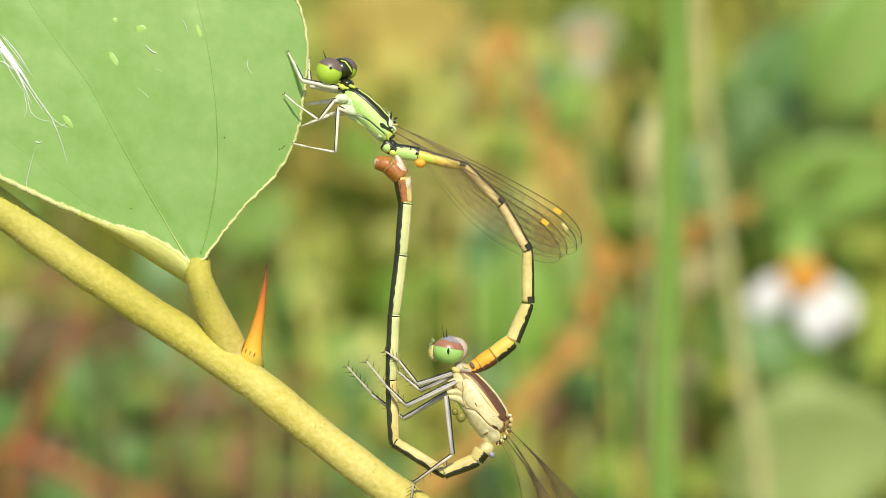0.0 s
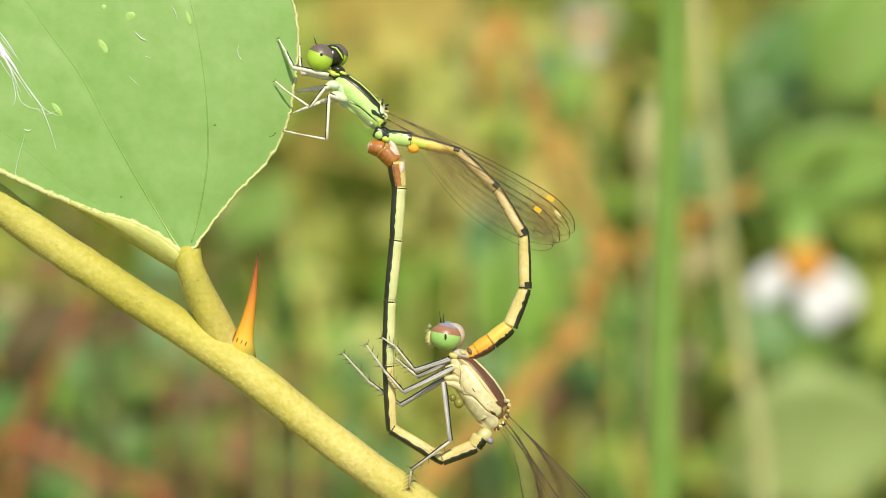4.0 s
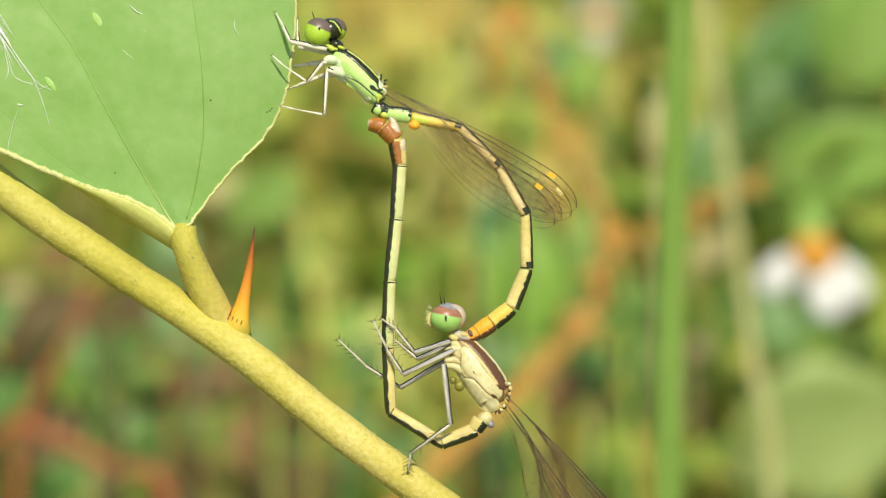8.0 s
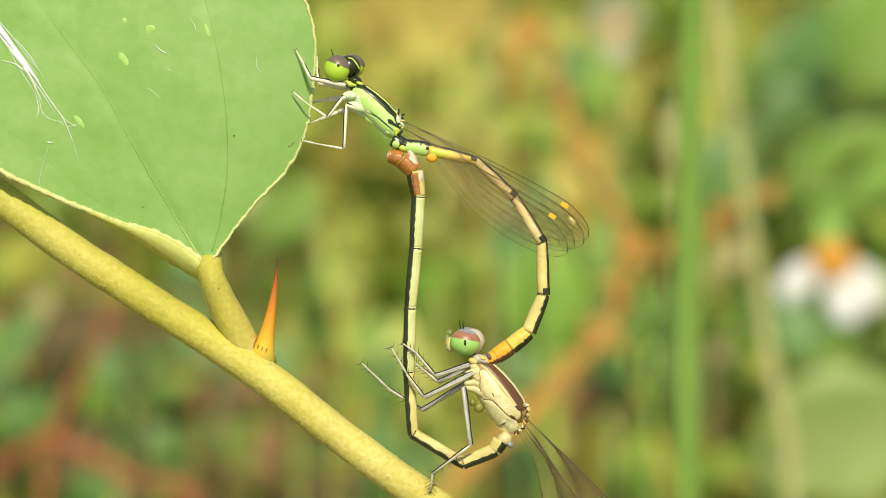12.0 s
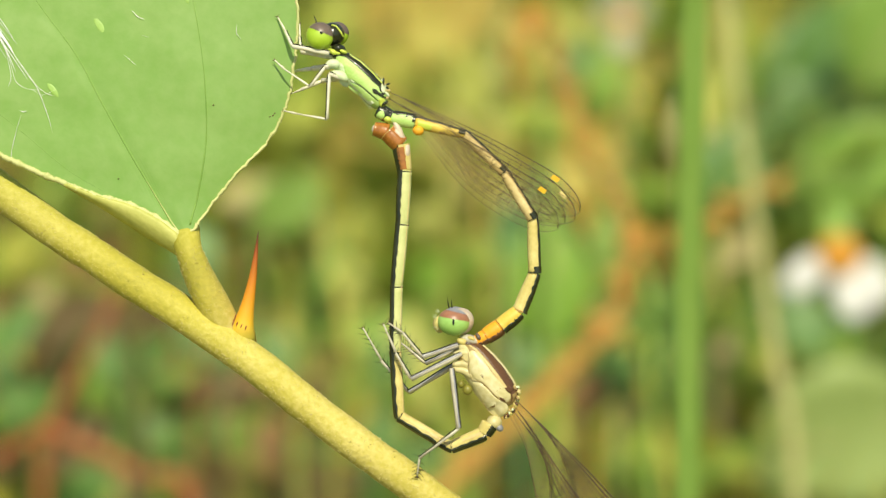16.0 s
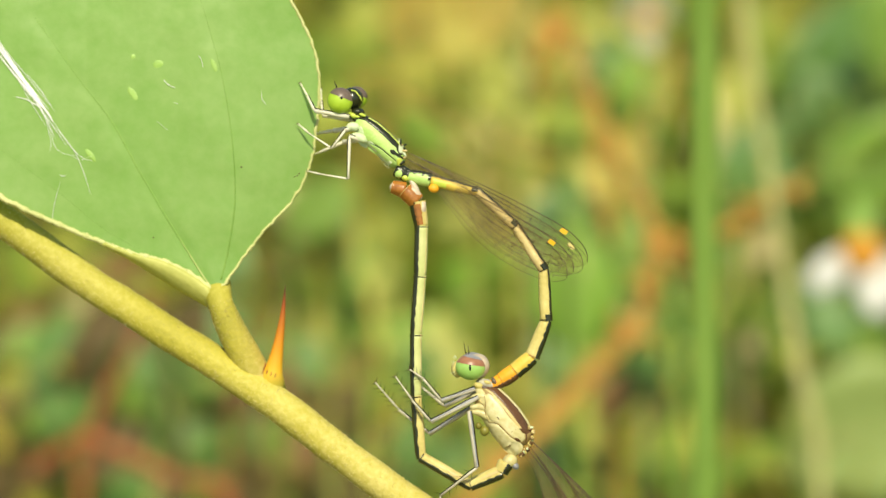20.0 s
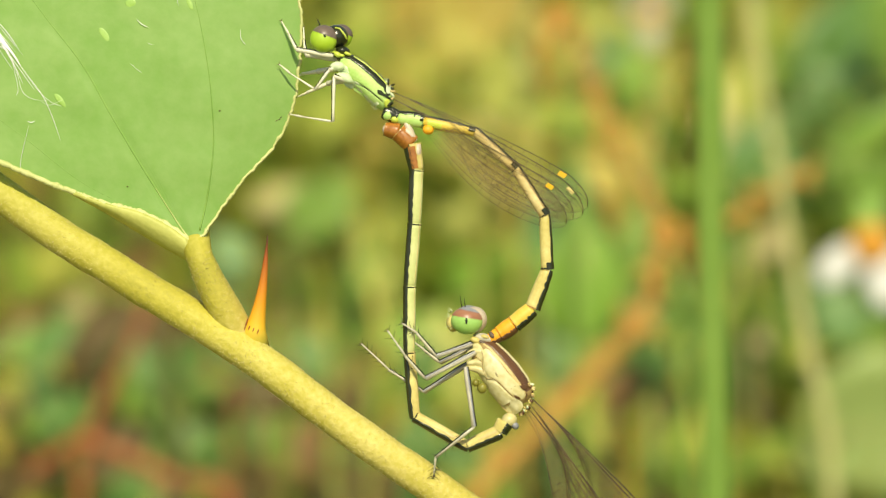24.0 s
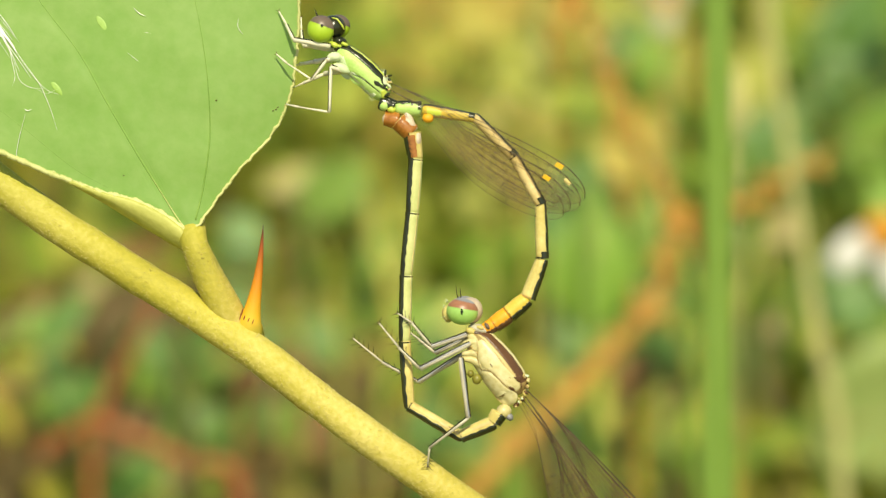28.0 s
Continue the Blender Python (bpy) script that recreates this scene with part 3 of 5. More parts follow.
# ---- damselflies ----
def wing(name, parent, root, direction, chord, length, depth, seed, tilt=0.0, stigma=0.82, spot=None, thick=1.0):
    """One narrow stalked wing: clear membrane, dark veins, a small stigma. direction in degrees, in the picture's plane."""
    rng = random.Random(seed)
    front = np.array(smooth_line([(0, 0.0), (0.2, 0.06), (0.5, 0.10), (0.8, 0.05), (0.92, -0.10), (0.98, -0.30), (1.0, -0.50)], 8))
    rear = np.array(smooth_line([(0, -0.13), (0.12, -0.18), (0.22, -0.32), (0.32, -0.53), (0.45, -0.78), (0.57, -0.93), (0.7, -0.98), (0.83, -0.93), (0.93, -0.80), (0.98, -0.65), (1.0, -0.51)], 8))

    def at(x, y):    # y: 0 leading edge, 1 trailing edge
        yy = np.interp(x, front[:, 0], front[:, 1]) * (1 - y) + np.interp(x, rear[:, 0], rear[:, 1]) * y
        return Vector((x * length, yy * chord, 0.18 * math.sin(2.2 * x) + 0.05 * math.sin(9 * y)))
    m = Matrix.Translation(Vector(root) * MM) @ Matrix.Rotation(radians(direction), 4, "Z") @ Matrix.Rotation(radians(tilt), 4, "X")
    xs = np.concatenate([np.linspace(0, 0.85, 24), np.linspace(0.87, 0.999, 12)])
    bm = bmesh.new()
    rows = [[bm.verts.new(at(x, y) * MM) for y in np.linspace(0, 1, 7)] for x in xs]
    for r0, r1 in zip(rows, rows[1:]):
        for k in range(6):
            bm.faces.new((r0[k], r0[k + 1], r1[k + 1], r1[k]))
    ob = part(name, bm, MEMBRANE, parent, "clear wing membrane")
    ob.matrix_basis = m
    ob.visible_shadow = False
    bm = bmesh.new()
    vr = 0.016
    def vein(pts, r=vr):
        loft([tuple(at(x, y)) for x, y in pts], [thick * r * (0.42 + 0.58 * min(1.0, x * 1.5)) for x, y in pts], sides=4, bm=bm)
    vein([(x, 0) for x in xs], 0.021)
    vein([(x, 1) for x in xs], 0.010)
    vein([(x, 0.09 * min(1, x * 3)) for x in xs[:16]], 0.013)
    for j, y in enumerate((0.2, 0.34, 0.48, 0.64, 0.8)):
        start = 0.05 + 0.06 * j
        vein([(x, y * min(1.0, (x - start) * 4 + 0.15)) for x in xs if start <= x < 0.99 - 0.02 * j], 0.0105)
    ys = (0, 0.09, 0.2, 0.34, 0.48, 0.64, 0.8, 1)
    for j in range(7):
        x = 0.24 + 0.025 * j
        while x < 0.95:
            vein([(x, ys[j]), (min(0.99, x + rng.uniform(-0.008, 0.008)), ys[j + 1])], 0.010)
            x += rng.uniform(0.045, 0.085)
    tagged(part("venation", bm, WINGVEIN, ob, "fine dark net of wing veins"), kind="stuff")
    if stigma:
        bm = bmesh.new()
        corners = [at(stigma, 0.03), at(stigma + 0.034, 0.02), at(stigma + 0.030, 0.14), at(stigma - 0.006, 0.14)]
        top = [bm.verts.new((c + Vector((0, 0, 0.03))) * MM) for c in corners]
        bot = [bm.verts.new((c - Vector((0, 0, 0.03))) * MM) for c in corners]
        bm.faces.new(top), bm.faces.new(bot)
        for k in range(4):
            bm.faces.new((top[k], top[(k + 1) % 4], bot[(k + 1) % 4], bot[k]))
        part("stigma", bm, spot or STIGMA, ob, "yellow-orange wing spot" if spot is None else "pale cream wing spot", False)
    return ob


SWINGS = {}    # lower legs that swing at the knee


def leg(parent, base, joints, depths, mat, line=True, spines=0, swing=None, seed=1, band=None):
    """femur, tibia and tarsus through the joints."""
    pts = rel([(u, v, w) for (u, v), w in zip(joints, depths)], base)
    ob = None
    lower = []
    names = ("femur", "tibia", "tarsus")
    rr = ((0.155, 0.12), (0.10, 0.075), (0.06, 0.035))
    rng = random.Random(seed)
    for i in range(len(pts) - 1):
        a, b = np.array(pts[i]), np.array(pts[i + 1])
        mids = [a + (b - a) * s for s in np.linspace(0, 1, 5)]
        r0, r1 = rr[min(i, 2)]
        rad = [r0 * 0.8, r0, (r0 + r1) / 2, r1, r1 * 1.15]
        up = 1 if np.cross((0, 0, 1), b - a)[1] > 0 else -1    # keeps the marks on the upper side
        bm = loft(mids, rad, sides=8)
        if i == 0:
            ob = part("leg", bm, mat, parent)
            holder = ob
        else:
            lower.append(part(names[min(i, 2)], bm, mat, holder))
        if line and i < 2:
            bm = loft(mids, rad, 4, 58, 0.014, sides=3, flip=up)
            stripe = part("leg_line", bm, BLACK, holder, "thin black line along the leg")
            if i:
                lower.append(stripe)
            elif band:
                part("leg_band", loft(mids, rad, 54, 88, 0.010, sides=3, flip=up), band, holder, "blue-grey band along the thigh")
        if spines and i >= 1:
            bm = bmesh.new()
            d = (b - a) / np.linalg.norm(b - a)
            side = np.cross((0, 0, 1), d)
            for s in np.linspace(0.15, 0.95, spines):
                for sg in (1, -1):
                    p = a + (b - a) * s
                    loft([p, p + side * sg * rng.uniform(0.22, 0.36) + d * 0.26 + np.array((0, 0, rng.uniform(-0.05, 0.1)))], [0.024, 0.009], sides=3, bm=bm)
            lower.append(tagged(part("spine", bm, BLACK, holder, "fine dark leg spines"), kind="stuff"))
    if len(pts) > 2:
        a, b = np.array(pts[-2]), np.array(pts[-1])
        d = (b - a) / np.linalg.norm(b - a)
        side = np.cross((0, 0, 1), d)
        bm = bmesh.new()
        for sg in (1, -1):
            loft([b, b + d * 0.08 + side * 0.05 * sg, b + d * 0.10 + side * 0.12 * sg], [0.02, 0.016, 0.006], sides=4, bm=bm)
        lower.append(part("claw", bm, BROWN, holder))
    if swing:
        SWINGS[swing] = (lower, Vector(pts[1]) * MM)
    return ob


def segment(parent, length, r0, r1, mat, stripe=(-55, 55), belly=None, wave=0.5, collar=BROWN, swell=0.0, edge=None, tip=False, dark=None):
    """One abdomen segment along its own +x, dorsal side +y, with a dark dorsal stripe and a joint ring."""
    xs = np.linspace(-0.04 * length, 1.0 * length, 12)
    mid = lambda x: r0 + (r1 - r0) * max(0, min(1, x / length)) + swell * math.sin(math.pi * max(0, min(1, x / length)))
    path = [(x, 0, 0) for x in xs]
    rad = [mid(x) for x in xs]
    rad[0] *= 0.86
    rad[-1] *= 1.1
    ob = part("abdomen_segment", loft(path, rad, sides=16), mat, parent)
    if stripe:
        part("dorsal_stripe", loft(path, rad, *stripe, 0.012, sides=8, wave=wave), dark or BLACK, ob, "dark dorsal stripe with a ragged edge")
    if belly:
        part("side_patch", loft(path[1:-1][:belly[3]], rad[1:-1][:belly[3]], *belly[:2], 0.010, sides=6, wave=wave), belly[2], ob, "patch of another colour on the flank")
    if tip:
        xs2 = np.linspace(0.87 * length, 1.0 * length, 5)
        part("end_band", loft([(x, 0, 0) for x in xs2], [mid(x) * 1.07 for x in xs2], -110, 96, 0.016, sides=10, wave=0.4), BLACK, ob, "black band at the segment's end")
    if edge:
        part("lower_line", loft(path[1:], rad[1:], 138, 147, 0.010, sides=2, wave=0.15), edge, ob, "thin brown line low on the side")
    if collar:
        part("joint_ring", loft([(length * 0.965, 0, 0), (length * 0.985, 0, 0), (length * 1.0, 0, 0)], [mid(length) * 1.07, mid(length) * 1.1, mid(length) * 1.03], sides=16), collar, ob, "dark ring at the joint")
    return ob


CHAIN = {}    # joints of both abdomens in three poses: just let go, half flexed, fully flexed
CHAIN["male"] = (
    [(-2.96, 5.30), (-2.36, 5.00), (-1.01, 4.88), (1.52, 4.46), (3.20, 2.47), (4.36, 0.15), (4.45, -2.59), (3.78, -4.47), (2.82, -5.23), (2.15, -5.71), (1.54, -6.04)],
    [(-2.77, 5.21), (-2.13, 4.81), (-1.13, 4.32), (1.00, 3.23), (3.33, 1.67), (5.20, -0.59), (5.22, -3.13), (4.28, -4.90), (3.40, -5.59), (2.67, -5.97), (2.08, -6.25)],
    [(-2.98, 5.25), (-2.45, 4.69), (-1.66, 3.85), (0.49, 2.61), (2.98, 1.43), (4.91, -0.57), (4.87, -3.20), (3.90, -4.87), (3.00, -5.48), (2.25, -5.87), (1.59, -6.17)],
)
CHAIN["female"] = (
    [(2.35, -10.03), (2.02, -10.55), (0.40, -11.15), (-2.05, -9.58), (-2.18, -6.41), (-2.09, -3.21), (-1.74, -0.16), (-1.55, 2.39), (-1.67, 3.63), (-2.32, 4.25), (-2.98, 4.32)],
    [(2.73, -10.14), (2.50, -10.61), (0.87, -11.37), (-1.77, -9.86), (-2.01, -6.70), (-1.96, -3.49), (-1.78, -0.42), (-1.75, 2.13), (-2.06, 3.47), (-2.70, 4.09), (-3.31, 4.46)],
    [(2.12, -10.13), (1.97, -10.58), (0.39, -11.21), (-2.30, -9.94), (-2.62, -6.76), (-2.56, -3.50), (-2.48, -0.50), (-2.38, 2.18), (-2.64, 3.38), (-3.26, 4.02), (-3.82, 4.49)],
)
SHIFT = {}    # the female's body in the three poses, from its neck and its tail end
SHIFT["female"] = (
    ((1.51, -5.84), (2.73, -9.69)),
    ((1.78, -5.80), (3.07, -9.78)),
    ((1.13, -6.11), (2.41, -9.99)),
)
MALE_BASE = (*(-3.72, 6.89), 0.0)
FEMALE_BASE = (*SHIFT["female"][2][0], 0.0)


def build_male():
    b = MALE_BASE
    ob = thing("male_damselfly", *b, "bright green and black male damselfly clinging to a leaf edge", "damselfly")
    R = lambda pts, w=0.0: rel([(*p, w) for p in pts], b)
    # thorax
    axis = R([(-4.91, 7.82), (-4.57, 7.64), (-4.12, 7.24), (-3.58, 6.71), (-3.14, 6.22), (-2.83, 5.81), (-2.69, 5.50)])
    rad = [(0.34, 0.34), (0.52, 0.48), (0.62, 0.56), (0.65, 0.62), (0.64, 0.6), (0.54, 0.5), (0.3, 0.3)]
    th = part("thorax", loft(axis, rad, sides=28), GREEN, ob)
    part("dorsal_band", loft(axis[:-1], rad[:-1], -66, 64, 0.018, sides=10, wave=0.15), BLACK, th, "glossy black band along the back")
    part("shoulder_line", loft(axis[1:-1], rad[1:-1], 20, 33, 0.03, sides=4), LIME, th, "thin lime-yellow line along the shoulder")
    part("underside_plate", loft(axis[1:-1], rad[1:-1], 124, 190, 0.016, sides=6), PALE, th, "whitish underside")
    flat = lambda pts: [q[:2] for q in R(pts)]
    plate("upper_side_plate", axis, rad, flat([(-4.60, 7.50), (-4.42, 7.58), (-4.11, 7.46), (-3.69, 7.16), (-3.10, 6.62), (-2.80, 6.36), (-2.78, 6.02), (-2.84, 5.72), (-3.2, 6.02), (-3.7, 6.44), (-4.12, 6.73), (-4.46, 6.86)]), 0.03, GREEN, th, "bright green side plate")
    plate("lower_side_plate", axis, rad, flat([(-4.25, 6.66), (-3.7, 6.39), (-3.2, 5.96), (-2.84, 5.64), (-2.88, 5.38), (-3.12, 5.40), (-3.46, 5.70), (-3.90, 6.05), (-4.30, 6.36)]), 0.03, GREEN, th, "bright green side plate")
    plate("front_plate", axis, rad, flat([(-4.98, 7.52), (-4.62, 7.54), (-4.46, 7.10), (-4.28, 6.68), (-4.42, 6.42), (-4.74, 6.60), (-4.95, 7.02)]), 0.045, PALE, th, "pale blue-white shoulder plate")
    plate("side_spot", axis, rad, flat([(-3.16, 6.31), (-2.96, 6.27), (-2.82, 6.13), (-2.60, 5.98), (-2.63, 5.87), (-2.88, 5.99), (-3.11, 6.10)]), 0.07, BLACK, th, "black side spot")
    plate("hinge_plate", axis, rad, flat([(-2.70, 6.58), (-2.53, 6.58), (-2.48, 6.35), (-2.57, 6.09), (-2.71, 6.18)]), 0.09, PALE, th, "pale wing-hinge plate")
    plate("rear_plate", axis, rad, flat([(-2.83, 5.79), (-2.63, 5.84), (-2.52, 5.64), (-2.61, 5.44), (-2.81, 5.47)]), 0.09, LIME, th, "yellow-green rear plate")
    hinge_bits(th, R, [(-2.66, 6.72), (-2.46, 6.48), (-2.42, 6.22), (-2.46, 5.98), (-2.42, 5.78), (-2.54, 5.58)], 18, (BLACK, PALE, BLACK, TAN, BLACK), 43)
    for line in ([(-4.22, 6.69), (-3.70, 6.415), (-3.20, 5.99), (-2.86, 5.68)], [(-2.62, 6.50), (-2.70, 6.12), (-2.60, 5.80)]):
        groove(th, axis, rad, [q[:2] for q in R(line)], 0.022, BLACK)
    for line in ([(-4.71, 7.47), (-5.14, 7.54), (-5.43, 7.37)], [(-4.35, 6.73), (-4.86, 7.02), (-5.26, 6.97)]):
        for w in (0.42, -0.42):
            part("leg_socket", loft(smooth_line(R(line, w), 3), [0.08, 0.2, 0.23, 0.22, 0.19, 0.15, 0.10], sides=12), PALE, th, "thick whitish leg base")
    # neck and head
    part("prothorax", ball(R([(-4.81, 8.30)])[0], (0.36, 0.24, 0.42), -12), BLACK, ob, "black saddle behind the head")
    part("neck", ball(R([(-4.85, 7.99)])[0], (0.30, 0.26, 0.36), -35), BLACK, ob)
    for p, rx, ry, turn in (([(-5.04, 8.11)], 0.20, 0.13, -30), ([(-4.56, 8.13)], 0.20, 0.09, -25), ([(-4.85, 8.05)], 0.16, 0.08, -10)):
        part("collar", ball(R(p, 0.28)[0], (rx, ry, 0.16), turn), LIME, ob, "yellow-green neck collar")
    hd = part("head", ball(R([(-5.11, 9.02)], -0.15)[0], (0.6, 0.58, 0.7), -20), BLACK, ob)
    part("face", ball(R([(-5.64, 8.29)], 0.0)[0], (0.55, 0.2, 0.4), -5), LIME, hd, "yellow-green mouthparts")
    part("head_line", loft(R([(-5.11, 9.42), (-4.88, 9.36), (-4.66, 9.07), (-4.55, 8.84)], 0.42), [0.04] * 4, sides=6), LIME, hd)
    for centre_at, w, r in (([(-5.69, 8.89)], 0.35, 0.67), ([(-4.92, 9.08)], -0.75, 0.58)):
        c = R(centre_at, w)[0]
        eye = part("eye", ball(c, (r, r, r * 0.85), 0, rows=16, cols=24), EYE_GREEN, hd, "lime-green compound eye")
        part("eye_cap", ball(c, (r, r, r * 0.85), -22, rows=10, cols=24, top=0.27, grow=0.012), EYE_GREY, eye, "grey-brown upper half of the eye")
        part("eye_spot", ball(tuple(np.array(c) + (0.10, 0.12, r * 0.83)), (0.07, 0.08, 0.03), 0), BLACK, eye)
    for dw in (0.1, -0.5):
        part("antenna", loft(R([(-5.85, 9.44), (-5.93, 9.72), (-6.01, 9.95)], dw), [0.035, 0.02, 0.008], sides=5), BLACK, hd)
    # hairs under the thorax
    bm = bmesh.new()
    rng = random.Random(3)
    for _ in range(60):
        s = rng.random()
        p = np.array(R([(-4.13, 6.61)])[0]) * (1 - s) + np.array(R([(-3.12, 5.39)])[0]) * s
        loft([p, p + np.array((rng.uniform(-0.2, -0.05), rng.uniform(-0.2, -0.03), rng.uniform(0, 0.2)))], [0.012, 0.004], sides=3, bm=bm)
    for _ in range(34):
        s = rng.random()
        p = np.array(R([(-4.22, 7.69)])[0]) * (1 - s) + np.array(R([(-2.64, 6.70)])[0]) * s
        loft([p, p + np.array((rng.uniform(0.0, 0.15), rng.uniform(0.08, 0.2), rng.uniform(-0.12, 0.12)))], [0.010, 0.004], sides=3, bm=bm)
    part("chest_hair", bm, PALE, ob, "fine white hairs")
    # legs
    leg(ob, b, [(-5.25, 8.06), (-7.04, 8.43), (-7.40, 9.18), (-7.78, 9.87)], (0.3, 0.25, 0.0, -0.25), LEG_WHITE, seed=2)
    leg(ob, b, [(-5.13, 7.94), (-6.67, 8.22), (-6.77, 8.94), (-6.79, 9.62)], (-0.4, -0.6, -0.9, -1.2), LEG_WHITE, seed=3)
    leg(ob, b, [(-5.00, 7.57), (-5.46, 7.37), (-6.19, 6.44), (-7.43, 7.30), (-7.94, 7.76)], (0.4, 0.5, 0.45, 0.05, -0.2), LEG_WHITE, seed=4)
    leg(ob, b, [(-5.14, 7.48), (-6.14, 7.39), (-6.92, 7.31), (-7.29, 7.18)], (-0.4, -0.8, -1.1, -1.4), LEG_WHITE, False, seed=5)
    leg(ob, b, [(-4.52, 6.81), (-5.24, 7.03), (-5.36, 4.83), (-6.90, 5.14), (-7.52, 5.30)], (0.4, 0.6, 0.6, 0.2, -0.2), LEG_WHITE, seed=6)
    leg(ob, b, [(-4.72, 6.90), (-5.67, 6.78), (-6.73, 6.37), (-7.28, 6.18)], (-0.4, -0.8, -1.0, -1.4), LEG_WHITE, False, seed=7)
    # wings
    root = R([(-2.31, 6.15)])[0]
    wings = [wing("forewing", ob, (root[0], root[1], 0.25), -31.5, 2.1, 10.9, 0, 11, 8), wing("hindwing", ob, (root[0] - 0.1, root[1] - 0.3, 0.12), -34.5, 1.95, 10.5, 0, 12, 14),
             wing("forewing", ob, (root[0], root[1], -0.25), -34.0, 2.1, 10.9, 0, 13, -6, 0.885, CREAM), wing("hindwing", ob, (root[0] - 0.1, root[1] - 0.3, -0.12), -37.0, 1.95, 10.4, 0, 14, -4, 0)]
    # abdomen
    look_of = [(0.36, 0.32, BLACK), (0.33, 0.35, GREEN), (0.30, 0.21, AMBER), (0.24, 0.25, TAN), (0.25, 0.27, TAN), (0.27, 0.3, CREAM), (0.31, 0.37, CREAM), (0.39, 0.42, AMBER), (0.42, 0.39, ORANGE), (0.37, 0.25, ORANGE)]
    segs = []
    for i, (r0, r1, mat) in enumerate(look_of):
        n = chain_length("male", i)
        patch = (70, 150, LIME, 4) if i == 2 else ((48, 62, SEAM, 10) if i in (3, 4) else None)
        s = segment(ob, n, r0, r1, mat, stripe=(-95, 58) if i < 2 else ((-60, 50) if i < 6 else (-76, 68)), wave=1.0 if i < 2 else 0.5, belly=patch, tip=1 <= i <= 5, dark=BROWN if i >= 8 else BLACK, collar=BLACK if i < 6 else RUST, swell=0.03)
        segs.append(s)
    part("side_lobe", ball((0.26, -0.08, 0.14), (0.29, 0.27, 0.27)), GREEN, segs[0], "rounded pale green lobe")
    part("rear_lobe", ball((0.64, -0.15, 0.18), (0.22, 0.18, 0.2)), LIME, segs[0], "small yellow-green lobe")
    part("slit", ball((0.55, 0.14, 0.30), (0.16, 0.04, 0.06), 5), PALE, segs[1], "short whitish slit")
    part("genital_lobe", ball((0.22, -0.38, 0.12), (0.28, 0.24, 0.26)), ORANGE, segs[2], "round yellow-orange lobe")
    for dw in (-0.16, 0.16):
        n = chain_length("male", 9)
        part("clasper", loft([(n * 0.9, 0.1, dw), (n * 1.2, 0.0, dw * 1.2), (n * 1.35, -0.15, dw)], [0.11, 0.08, 0.03], sides=6), RUST, segs[9])
    return ob, segs, wings


def chain_length(who, i):
    return float(np.mean([math.dist(c[i], c[i + 1]) for c in CHAIN[who]]))


